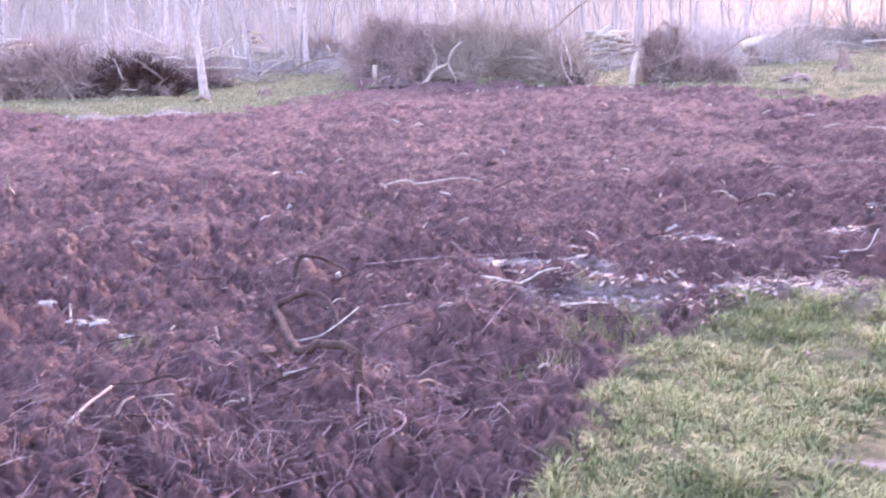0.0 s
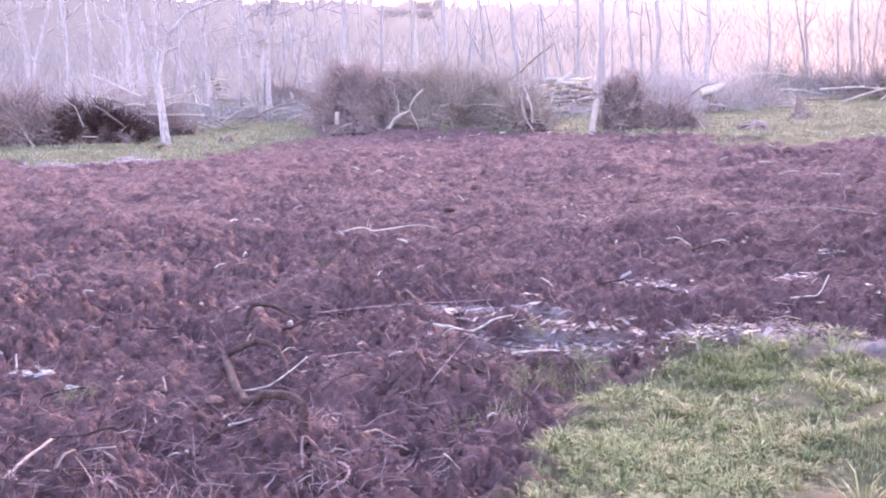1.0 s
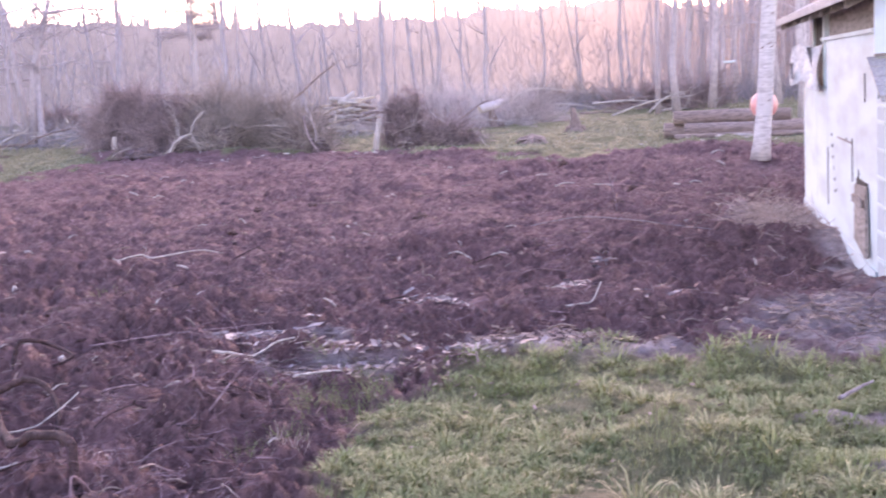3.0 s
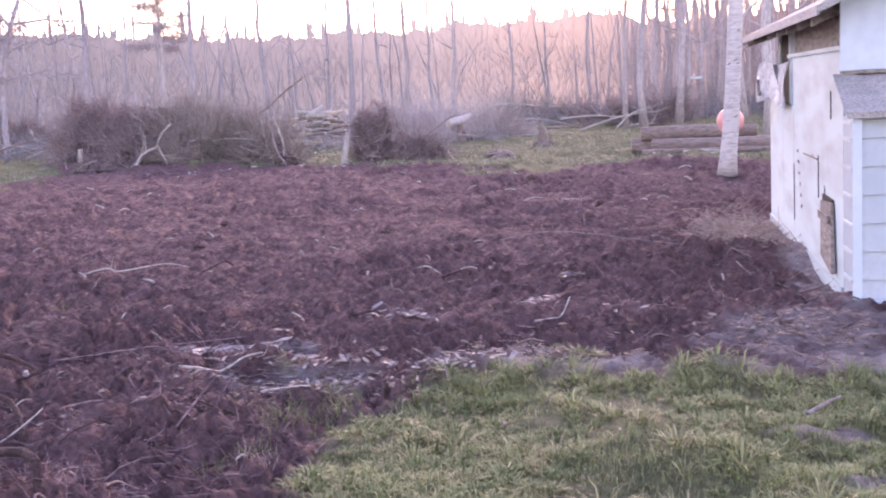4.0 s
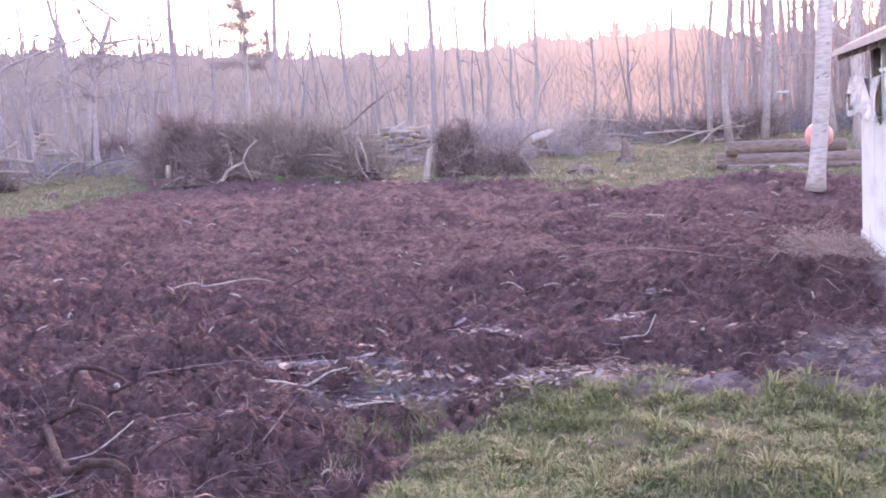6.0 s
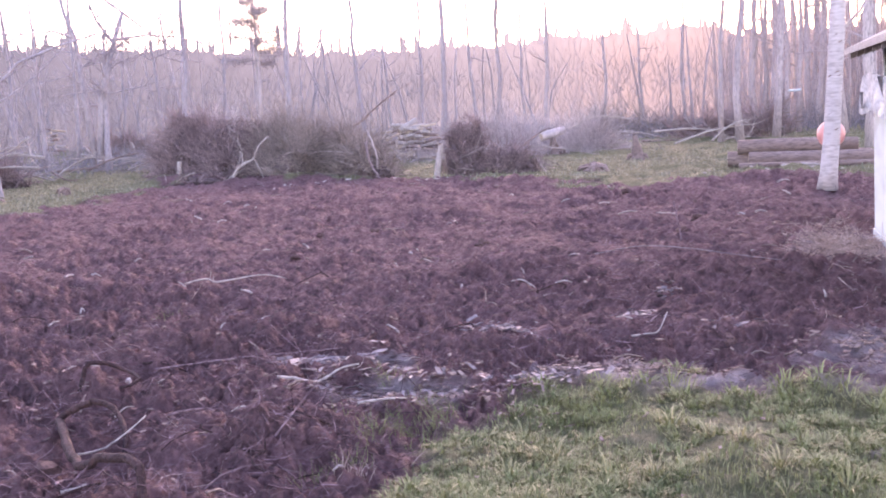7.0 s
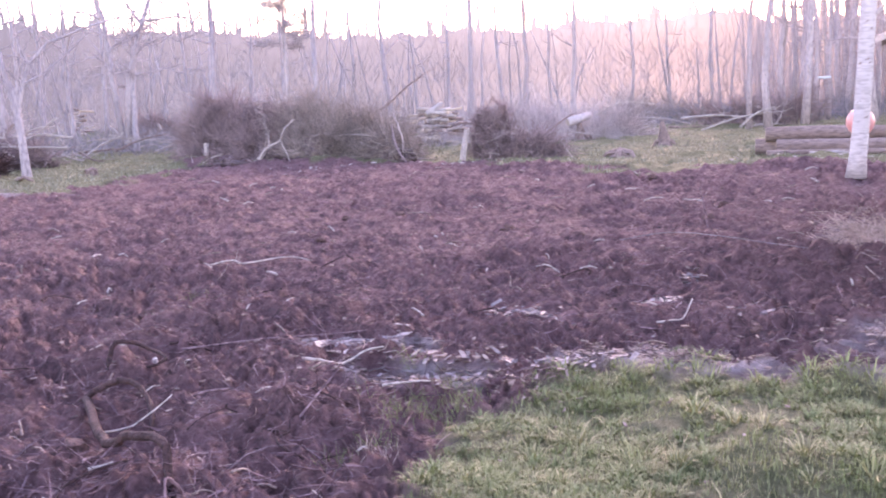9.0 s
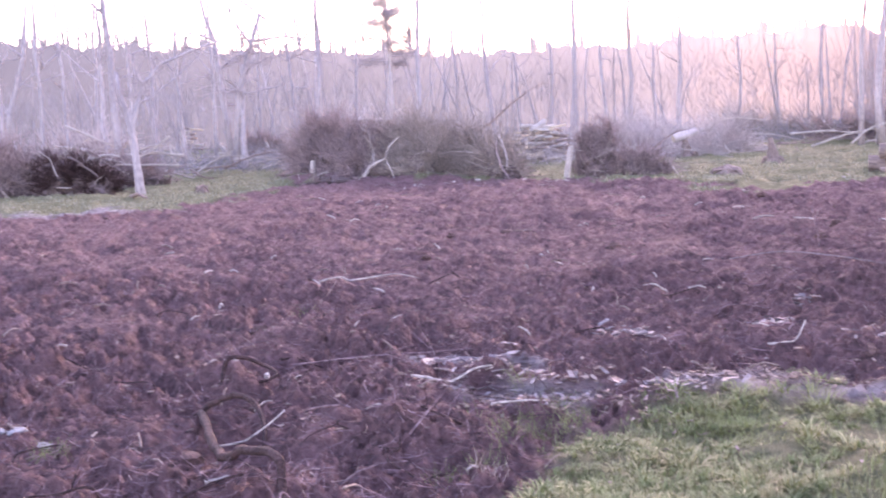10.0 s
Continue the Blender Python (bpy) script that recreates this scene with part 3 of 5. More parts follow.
def bare_tree(x, y, h, r, seed, label, lean=(0.0, 0.0), limbs=6, low=0.35, material=None, broken=False, long=0.28, depth=2, name="bare_tree", group="bare trees at the wood's edge"):
    rng = random.Random(seed)
    z = ground_at(x, y) - 0.05
    t = thing(name, (x, y, z), label, "tree", group)
    n = 9
    pts = []
    ox = oy = 0.0
    for i in range(n + 1):
        a = i / n
        ox += rng.uniform(-1, 1) * 0.012 * h
        oy += rng.uniform(-1, 1) * 0.012 * h
        pts.append((ox + lean[0] * a * h, oy + lean[1] * a * h, a * h))
    end = 0.6 if broken else 0.36
    rad = [r * (1 - (1 - end) * i / n) for i in range(n + 1)]
    rad[0] *= 1.35
    m = material or M_BARK
    part("trunk", Geo().tube(pts, rad, 9, 0.08, rng), m, t, smooth=True)
    for k in range(limbs):
        a = low + (0.97 - low) * (k + rng.random()) / limbs
        i = min(int(a * n), n - 1)
        q = Vector(pts[i]).lerp(Vector(pts[i + 1]), a * n - i)
        th = rng.uniform(0, 6.28)
        g = Geo()
        limb(g, rng, q, (math.cos(th), math.sin(th), rng.uniform(-0.25, 1.2)), h * long * (1.15 - 0.6 * a) * rng.uniform(0.6, 1.2), rad[i] * 0.42, depth, 3)
        part("limb", g, m, t)
    return t


def polar(az, r):
    a = radians(az)
    return -r * math.sin(a), r * math.cos(a)


def build_birch():
    rng = random.Random(5)
    x, y = 1.43, 20.88
    t = thing("birch_tree", (x, y, ground_at(x, y) - 0.03), "slender white birch with dark marks in the soil", "tree")
    pts = [(0, 0, 0), (0.03, 0, 0.35), (0.08, 0, 0.9), (0.12, 0, 1.6), (0.18, 0.0, 2.6), (0.25, 0.05, 4.2), (0.34, 0.1, 6.5), (0.4, 0.1, 9.0)]
    rad = [0.175, 0.145, 0.135, 0.13, 0.126, 0.115, 0.085, 0.03]
    part("trunk", Geo().tube(pts, rad, 16, 0.03, rng), M_BIRCH, t, smooth=True)
    for k in range(34):
        a = rng.uniform(0.2, 5.0)
        i = max(j for j in range(7) if pts[j][2] <= a)
        f = (a - pts[i][2]) / (pts[i + 1][2] - pts[i][2])
        cx, cy = (pts[i][j] + f * (pts[i + 1][j] - pts[i][j]) for j in (0, 1))
        rr = rad[i] + f * (rad[i + 1] - rad[i]) + 0.004
        th, w, hh = rng.uniform(0, 6.28), rng.uniform(0.12, 0.4), rng.uniform(0.005, 0.018)
        g = Geo()
        for s in range(5):
            u = th + w * (s / 4 - 0.5) * 2
            e = hh * (1 - abs(s / 4 - 0.5) * 1.6)
            for z in (-e, e):
                g.v.append((cx + rr * math.cos(u), cy + rr * math.sin(u), a + z + 0.03 * (s / 4)))
        g.f = [(2 * s, 2 * s + 2, 2 * s + 3, 2 * s + 1) for s in range(4)]
        part("bark_mark", g, M_LOG, t)
    for a, way, ln in ((2.55, (0.9, -0.2, 0.5), 1.3), (3.4, (-0.8, 0.3, 0.8), 1.8), (4.5, (0.5, 0.6, 0.9), 2.0), (5.6, (-0.5, -0.6, 1), 1.7), (6.8, (0.6, -0.2, 1), 1.4)):
        g = Geo()
        limb(g, rng, (0.06 + 0.045 * a, 0.02, a), way, ln, 0.04, 2)
        part("limb", g, M_BIRCH, t)


build_birch()


def build_buoy():
    """A round salmon float tied behind the birch."""
    t = thing("float_ball", (1.53, 21.29, 0.91), "round salmon pink plastic float tied behind the birch trunk", "ball")
    g = Geo()
    n, m, r = 24, 14, 0.235
    for j in range(m + 1):
        th = math.pi * j / m
        for i in range(n):
            a = 2 * math.pi * i / n
            g.v.append((r * math.sin(th) * math.cos(a), r * math.sin(th) * math.sin(a), r * math.cos(th)))
    g.f = [(j * n + i, (j + 1) * n + i, (j + 1) * n + (i + 1) % n, j * n + (i + 1) % n) for j in range(m) for i in range(n)]
    part("shell", g, M_PINK, t, smooth=True)
    part("neck", Geo().tube([(0, 0, 0.22), (0, 0, 0.29)], [0.05, 0.04], 10), M_PINK, t)
    part("rope", Geo().tube([(0, 0, 0.28), (-0.02, -0.1, 0.55), (-0.05, -0.24, 0.8), (-0.03, -0.38, 0.95)], [0.012] * 4, 5), M_STRAW, t, "thin rope up to the trunk")


build_buoy()


def build_old_tree():
    """The dead tree at the left corner of the field, forked, with one long limb arching over."""
    rng = random.Random(8)
    x, y = -18.05, 26.28
    c, s, k = 0.824, 0.566, 0.0152
    t = thing("dead_tree", (x, y, ground_at(x, y) - 0.05), "pale dead tree with a broken top on the grass edge", "tree")
    P = lambda a: [(u * k * c, u * k * s, w * k) for u, w in a]
    part("trunk", Geo().tube(P([(1, -18), (-2, 25), (-5, 70), (-9, 120), (-14, 150), (-23, 178), (-27, 215)]), [0.15, 0.12, 0.1, 0.09, 0.08, 0.06, 0.04], 10, 0.08, rng), M_FAR, t, smooth=True)
    for path, r in (([(-7, 118), (4, 160), (18, 195), (48, 226), (110, 250), (170, 268), (215, 281)], 0.065), ([(-10, 125), (-4, 170), (2, 205), (3, 245)], 0.06),
                    ([(4, 160), (30, 172), (75, 205), (120, 246)], 0.035), ([(-14, 150), (-32, 170), (-36, 200)], 0.04), ([(110, 250), (150, 232), (175, 225)], 0.018)):
        g = Geo()
        q = P(path)
        g.tube(q, [r * (1 - 0.75 * i / (len(q) - 1)) for i in range(len(q))], 7, 0.1, rng)
        for _ in range(5):
            i = rng.randint(1, len(q) - 1)
            limb(g, rng, q[i], (rng.uniform(-1, 1), rng.uniform(-1, 1), rng.uniform(-0.3, 1)), rng.uniform(0.4, 1.0), r * 0.3, 1, 3, 4)
        part("limb", g, M_FAR, t)


build_old_tree()

# trunks at the wood's edge: azimuth, range, height, radius, limbs
EDGE = [(38.7, 46, 9, 0.10, 7), (37.7, 44, 7, 0.11, 5), (35.24, 47, 14, 0.19, 5), (33.7, 56, 8, 0.12, 6), (31.1, 58, 11, 0.13, 6), (27.2, 60, 8, 0.14, 3),
        (26.05, 57, 12, 0.17, 3), (21.3, 52, 13, 0.17, 4), (17.66, 55, 9, 0.17, 4), (14.84, 60, 7.5, 0.13, 2), (14.04, 49, 14, 0.16, 4), (12.45, 58, 10, 0.13, 6),
        (11.26, 62, 14, 0.16, 7), (8.91, 52, 9, 0.15, 4), (0.68, 43, 15, 0.11, 9), (0.10, 42.3, 14, 0.15, 9), (-1.52, 43.5, 15, 0.16, 9), (16.3, 66, 8, 0.12, 4),
        (24.2, 66, 8, 0.12, 3), (29.0, 68, 10, 0.12, 6), (40.5, 52, 12, 0.15, 7), (43.0, 48, 11, 0.15, 7), (36.4, 60, 11, 0.13, 7), (34.4, 64, 12, 0.12, 6),
        (19.4, 70, 8, 0.11, 3), (6.3, 66, 9, 0.12, 7), (4.4, 70, 9, 0.11, 6), (9.9, 70, 10, 0.12, 7), (2.6, 60, 12, 0.13, 6), (22.8, 70, 9, 0.11, 3)]
# trees towards the sun get the pink-lit bark, the others the mist-mauve one
for k, (az, r, h, rad, nl) in enumerate(EDGE):
    bare_tree(*polar(az, r), h, rad * 0.78, 100 + k, "bare grey tree with a broken crown in the mist", (0.025 * math.sin(k * 2.1), 0.0), nl + 5, 0.35, broken=k % 3 == 0, long=0.13 + 0.05 * (k % 3), material=M_DUSKBARK if az < 12 else M_FAR)
# a leaning tree with crossing dead branches beside the old one
bare_tree(*polar(29.7, 46), 5.2, 0.13, 77, "leaning dead tree with a tangle of bare branches", (0.045, 0.03), 18, 0.5, long=0.55, name="leaning_tree", group="", material=M_FAR)
bare_tree(*polar(36.0, 40), 6.2, 0.10, 78, "crooked dead tree with long slanting branches", (0.03, 0.0), 12, 0.5, long=0.5, name="leaning_tree", group="", material=M_FAR)
bare_tree(*polar(32.2, 50), 6.6, 0.10, 79, "crooked dead tree with crossing bare branches", (-0.04, 0.0), 14, 0.5, long=0.4, name="leaning_tree", group="", material=M_FAR)


def broken_tree(label, trunk, boughs, r, seed):
    """A storm-broken tree: a bent trunk and long bare boughs, some hanging."""
    rng = random.Random(seed)
    b = Vector((trunk[0][0], trunk[0][1], ground_at(trunk[0][0], trunk[0][1]) - 0.05))
    t = thing("broken_tree", tuple(b), label, "tree", "storm-broken trees")
    q = [Vector(p) - b for p in trunk]
    part("trunk", Geo().tube(q, [r * (1 - 0.5 * i / (len(q) - 1)) for i in range(len(q))], 9, 0.1, rng), M_FAR, t, smooth=True)
    for path, rr in boughs:
        p = [Vector(c) - b for c in path]
        g = Geo()
        g.tube(p, [rr * (1 - 0.7 * i / (len(p) - 1)) for i in range(len(p))], 6, 0.12, rng)
        for _ in range(11):
            i = rng.randint(1, len(p) - 1)
            f = rng.random()
            limb(g, rng, p[i - 1].lerp(p[i], f), (rng.uniform(-1, 1), rng.uniform(-0.6, 0.6), rng.uniform(-0.5, 1)), rng.uniform(0.5, 1.6), rr * 0.5, 1, 4, 4)
        part("bough", g, M_FAR, t)


broken_tree("storm-broken grey tree with long hanging boughs", [(-23.1, 39.9, 0), (-22.84, 40.04, 2.85), (-22.53, 40.22, 4.1), (-22.3, 40.3, 4.8), (-22.0, 40.5, 5.8)],
            [([(-23.14, 39.87, 7.8), (-22.68, 40.13, 6.43), (-21.85, 40.59, 5.64), (-21.19, 40.95, 5.0), (-20.6, 41.2, 4.55)], 0.075),
             ([(-22.3, 40.3, 4.8), (-21.3, 40.9, 4.95), (-20.5, 41.3, 4.85), (-19.36, 41.85, 4.58)], 0.06), ([(-22.5, 40.2, 4.3), (-21.99, 40.52, 4.76), (-21.55, 40.76, 4.27), (-21.2, 40.9, 4.0)], 0.05),
             ([(-22.3, 40.3, 4.6), (-22.8, 40.0, 5.5), (-23.2, 39.8, 6.8)], 0.08), ([(-22.84, 40.04, 2.85), (-23.4, 39.8, 3.1), (-23.9, 39.6, 3.6)], 0.045)], 0.14, 31)
broken_tree("split grey trunk leaning among the storm damage", [(-23.2, 39.9, 0), (-23.4, 39.8, 2.6), (-23.53, 39.64, 4.9), (-23.8, 39.5, 5.8), (-24.0, 39.4, 7.1)],
            [([(-23.53, 39.64, 4.9), (-24.2, 39.3, 5.2), (-25.2, 38.8, 5.1), (-26.2, 38.3, 4.5)], 0.06), ([(-23.4, 39.7, 3.8), (-22.8, 40.0, 4.3), (-22.0, 40.4, 4.4)], 0.05)], 0.12, 32)
broken_tree("leaning dead trunk with a snapped crown", [(-31.5, 37.0, 0), (-31.2, 37.2, 2.5), (-30.6, 37.5, 4.6), (-30.4, 37.6, 6.6)],
            [([(-31.0, 37.3, 3.4), (-30.0, 37.8, 4.2), (-29.0, 38.4, 5.2), (-28.6, 38.6, 6.0)], 0.06), ([(-30.6, 37.5, 4.6), (-31.6, 36.9, 5.6), (-32.4, 36.4, 5.9)], 0.06), ([(-31.2, 37.2, 2.5), (-32.0, 36.8, 3.8), (-32.3, 36.6, 5.2)], 0.05)], 0.13, 33)
# the taller wood behind the shed
rng = random.Random(21)
for k in range(56):
    az = -0.5 - 14.5 * ((k * 0.618) % 1.0) - 0.3
    bare_tree(*polar(az, 46 + 26 * rng.random()), rng.uniform(15, 20), rng.uniform(0.06, 0.16), 300 + k, "tall slim bare tree in the pink dusk light", (rng.uniform(-0.03, 0.03), 0), 9, 0.15, long=0.15, depth=2, group="tall trees behind the shed", material=M_DUSKBARK)


def build_pine(az, r, h, seed):
    rng = random.Random(seed)
    x, y = polar(az, r)
    t = thing("pine_tree", (x, y, ground_at(x, y) - 0.05), "thin ragged pine with tufts of needles up high", "tree")
    part("trunk", Geo().tube([(0, 0, 0), (0.1, 0, h * 0.5), (0.0, 0, h)], [0.16, 0.11, 0.03], 8), M_BARK, t)
    for k in range(20):
        a = 0.52 + 0.48 * k / 20
        th = rng.uniform(0, 6.28)
        ln = (h * 0.24 * (1.2 - a) + 0.35) * rng.uniform(0.6, 1.2)
        e = Vector((0.05 + ln * math.cos(th), ln * math.sin(th), a * h + rng.uniform(-0.1, 0.35)))
        g = Geo()
        g.tube([(0.05, 0, a * h), e], [0.035, 0.012], 4)
        b = part("limb", g, M_BARK, t)
        nr = np.random.default_rng(seed * 50 + k)
        n = 240
        f = nr.random(n) ** 0.6
        p = np.array([[0.05, 0, a * h]]) * (1 - f[:, None]) + np.array([list(e)]) * f[:, None] + nr.normal(0, 0.2, (n, 3)) * np.array([[1, 1, 0.5]])
        part("needles", strands(nr, p, nr.normal(0, 1, (n, 3)) + np.array([[0, 0, 0.5]]), nr.uniform(0.15, 0.4, n), np.full(n, 0.010), 0.2), M_FAR, b)


build_pine(22.6, 58, 8.2, 3)


def thicket(name, label, n, az0, az1, r0, r1, h0, h1, rad, seed, material, tilt=0.25, clump=0.0):
    """Countless thin upright stems."""
    nr = np.random.default_rng(seed)
    az = np.radians(nr.uniform(az0, az1, n))
    r = nr.uniform(r0, r1, n)
    x, y = -r * np.sin(az), r * np.cos(az)
    keep = nr.random(n) < 0.25 + vnoise(x * 0.35, y * 0.35, seed)
    x, y = x[keep], y[keep]
    k = len(x)
    p = np.column_stack([x, y, np.full(k, -0.05) + nr.random(k) * clump])
    d = np.column_stack([nr.normal(0, tilt, k), nr.normal(0, tilt, k), np.ones(k)])
    hh = nr.uniform(h0, h1, k) * (0.6 + 0.8 * vnoise(x * 0.2, y * 0.2, seed + 1))
    tagged(part(name, strands(nr, p, d, hh, nr.uniform(0.5, 1.3, k) * rad, 0.12), material), label, "thicket", kind="stuff")


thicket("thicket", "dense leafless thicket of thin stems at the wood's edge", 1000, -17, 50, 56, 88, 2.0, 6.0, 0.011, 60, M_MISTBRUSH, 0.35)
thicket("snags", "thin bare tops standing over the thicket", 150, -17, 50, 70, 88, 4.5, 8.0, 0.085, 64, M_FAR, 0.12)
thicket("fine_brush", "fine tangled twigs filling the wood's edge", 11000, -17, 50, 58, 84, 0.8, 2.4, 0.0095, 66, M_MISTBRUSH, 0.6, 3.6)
thicket("slim_stems", "dense slim saplings behind the shed against the sky", 1500, -17, 1, 62, 86, 6, 15, 0.024, 65, M_DUSKBARK, 0.07)
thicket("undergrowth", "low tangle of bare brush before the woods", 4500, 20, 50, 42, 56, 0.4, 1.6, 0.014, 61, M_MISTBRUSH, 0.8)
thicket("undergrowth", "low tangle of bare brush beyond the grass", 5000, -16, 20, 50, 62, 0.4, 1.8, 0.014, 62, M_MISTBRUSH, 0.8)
thicket("brambles", "thin brambles between the brush heaps", 2600, 7, 16, 38, 47, 0.4, 1.9, 0.010, 63, M_BARK, 0.55)


# ---- heaps of brush ----
def heap(name, label, blobs, n, seed, material, dark=None, ln=(0.3, 0.9), rad=0.012, wild=0.5, core=True):
    """A dark lumpy core, solid filler against see-through, under a coat of twigs. blobs: (x, y, half width, half depth,
    height).
    """
    nr = np.random.default_rng(seed)
    blobs = [(x, y, a * 0.9, b, h * 0.95) for x, y, a, b, h in blobs]
    bx, by = blobs[0][0], blobs[0][1]
    t = thing(name, (bx, by, 0), label, "brush heap")
    for j, (x, y, a, b, h) in enumerate(blobs):
        g = Geo()
        nu, nv = 34, 12
        for i in range(nv + 1):
            w = i / nv
            for k in range(nu):
                th = 2 * math.pi * k / nu
                s = math.sqrt(max(0.0, 1 - w ** 3.0)) if w < 1 else 0.0
                q = float(vnoise(np.array([3 * math.cos(th) + 7 + j]), np.array([3 * math.sin(th) + 5 * w]), seed)[0])
                s *= 0.5 + 0.55 * q
                g.v.append((x - bx + a * s * math.cos(th), y - by + b * s * math.sin(th), -0.12 + (h * 0.8 + 0.12) * w * (0.62 + 0.55 * q)))
        g.f = [(i * nu + k, i * nu + (k + 1) % nu, (i + 1) * nu + (k + 1) % nu, (i + 1) * nu + k) for i in range(nv) for k in range(nu)]
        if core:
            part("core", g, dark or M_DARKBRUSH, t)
        m = int(n * a * h / sum(q[2] * q[4] for q in blobs))
        # bunches of twigs, each fanning out of its own stem
        per = 22
        nb = max(3, m // per)
        th, w = nr.uniform(0, 2 * math.pi, nb), nr.random(nb) ** 0.7
        s = np.sqrt(np.clip(1 - w ** 3.0, 0, 1)) * nr.uniform(0.55, 0.95, nb)
        lump = 0.7 + 0.45 * vnoise((x + a * s * np.cos(th)) * 2.3, np.full(nb, seed * 1.7), seed)
        root = np.column_stack([x - bx + a * s * np.cos(th), y - by + b * s * np.sin(th), np.maximum(0.03, h * w * lump * nr.uniform(0.75, 1.0, nb))])
        aim = np.column_stack([np.cos(th) * 0.55, np.sin(th) * 0.4, 0.1 + w * 0.45]) + nr.normal(0, wild * 1.1, (nb, 3))
        aim /= np.linalg.norm(aim, axis=1, keepdims=True)
        size = nr.uniform(0.6, 1.5, nb)
        root, aim, size = np.repeat(root, per, 0), np.repeat(aim, per, 0), np.repeat(size, per)
        k = nb * per
        way = aim + nr.normal(0, 0.42, (k, 3))
        l1 = nr.uniform(*ln, k) * size
        p = root + aim * (nr.random(k) ** 1.5 * 0.5 * l1)[:, None] + nr.normal(0, 0.05, (k, 3))
        p[:, 2] = np.maximum(p[:, 2], 0.02)
        way[:, 2] = np.where(p[:, 2] < 0.15, np.abs(way[:, 2]), way[:, 2])
        tagged(part("brushwood", strands(nr, p, way, l1, nr.uniform(0.4, 1.3, k) * rad, 0.35, 3, 3), material, t), kind="stuff")
        for _ in range(7):
            th, w = nr.uniform(0, 2 * math.pi), nr.uniform(0.15, 0.95)
            s = math.sqrt(1 - w ** 3)
            c = Vector((x - bx + a * s * math.cos(th), y - by + b * s * math.sin(th) * 1.05, h * w))
            d = Vector((nr.normal(0, 1), nr.normal(0, 0.4), nr.normal(0.25, 0.5))).normalized() * nr.uniform(0.2, 0.6)
            k = Vector((nr.normal(0, 0.08), nr.normal(0, 0.05), nr.normal(0.05, 0.08)))
            r = nr.uniform(1.0, 2.0) * rad
            part("stick", Geo().tube([c - d, c + k, c + d], [r, r * 0.8, r * 0.4], 5), M_PALE if nr.random() < 0.4 else material, t)
    return t


big = heap("brush_pile", "large brown brush pile of uprooted bushes on the grass", [(-16.0, 31.9, 0.6, 0.7, 1.3), (-15.4, 31.5, 0.75, 0.9, 1.75), (-14.6, 31.6, 0.8, 0.9, 1.72), (-13.9, 31.2, 0.75, 0.9, 1.85), (-13.2, 31.3, 0.7, 0.8, 1.62), (-14.9, 30.7, 0.9, 0.5, 1.0), (-13.6, 30.4, 0.7, 0.4, 0.8)], 13000, 70, M_TWIG, rad=0.0085, ln=(0.2, 0.6))
green = heap("brush_pile", "long olive brown brush heap with bare branches sticking out", [(-12.5, 31.4, 0.75, 0.8, 1.75), (-11.8, 31.0, 0.6, 0.7, 1.4), (-11.2, 31.3, 0.65, 0.8, 1.45), (-10.5, 31.2, 0.6, 0.7, 1.15), (-10.0, 30.6, 0.6, 0.6, 0.85), (-11.6, 30.2, 1.0, 0.5, 0.8), (-9.4, 29.8, 0.55, 0.6, 0.62), (-8.9, 29.3, 0.4, 0.4, 0.42)], 9500, 71, M_TWIG_GREEN, rad=0.0085, ln=(0.25, 0.85))
heap("root_clump", "upright clump of brown roots behind a stake", [(-6.9, 28.9, 0.24, 0.3, 1.55), (-6.62, 28.9, 0.3, 0.4, 1.55), (-6.32, 29.0, 0.26, 0.35, 1.58), (-6.5, 28.6, 0.4, 0.25, 0.7)], 4200, 72, M_TWIG, rad=0.0075, ln=(0.08, 0.24))
heap("root_clump", "low spiky heap of dark roots and twigs", [(-5.75, 28.9, 0.45, 0.45, 0.5), (-5.3, 29.0, 0.35, 0.4, 0.62), (-4.95, 28.9, 0.22, 0.3, 0.4)], 1500, 73, M_TWIG, rad=0.009, ln=(0.15, 0.5))
heap("root_mound", "dark uprooted stump mound with tangled roots", [(-22.3, 27.6, 0.7, 0.7, 1.0), (-21.5, 27.5, 0.8, 0.8, 1.15), (-20.7, 27.5, 0.75, 0.6, 0.85), (-20.1, 27.4, 0.5, 0.5, 0.5)], 4200, 74, M_ROOT, rad=0.012, ln=(0.15, 0.5))
heap("brush_pile", "purple brown brush pile at the corner of the field", [(-23.0, 27.1, 0.8, 0.9, 0.9), (-24.0, 27.4, 0.9, 0.9, 1.4), (-25.2, 27.2, 1.0, 0.9, 1.3)], 5200, 75, M_TWIG, rad=0.013, ln=(0.3, 0.9))
heap("root_mound", "low dark root mound on the far grass", [(-29.0, 52.6, 1.7, 1.0, 1.0)], 1500, 76, M_TWIG, rad=0.02, ln=(0.3, 0.8))
heap("brush_pile", "grey heap of thin branches beyond the stake", [(-4.9, 39.0, 1.3, 1.0, 0.55), (-8.0, 40.5, 1.5, 1.0, 0.8)], 3000, 77, M_BARK, rad=0.009, ln=(0.4, 1.1), wild=0.7, core=False)
heap("brush_pile", "low olive brush heap on the far grass", [(-4.6, 53.0, 2.4, 1.2, 0.95)], 1500, 78, M_TWIG_GREEN, rad=0.014, ln=(0.3, 0.9), core=False)
heap("brush_pile", "heap of brown brush and sticks by the twin trunks", [(-1.2, 46.5, 1.5, 0.8, 0.6), (0.9, 46.0, 0.7, 0.7, 0.95)], 1500, 79, M_TWIG, rad=0.014, ln=(0.4, 1.1), core=False)
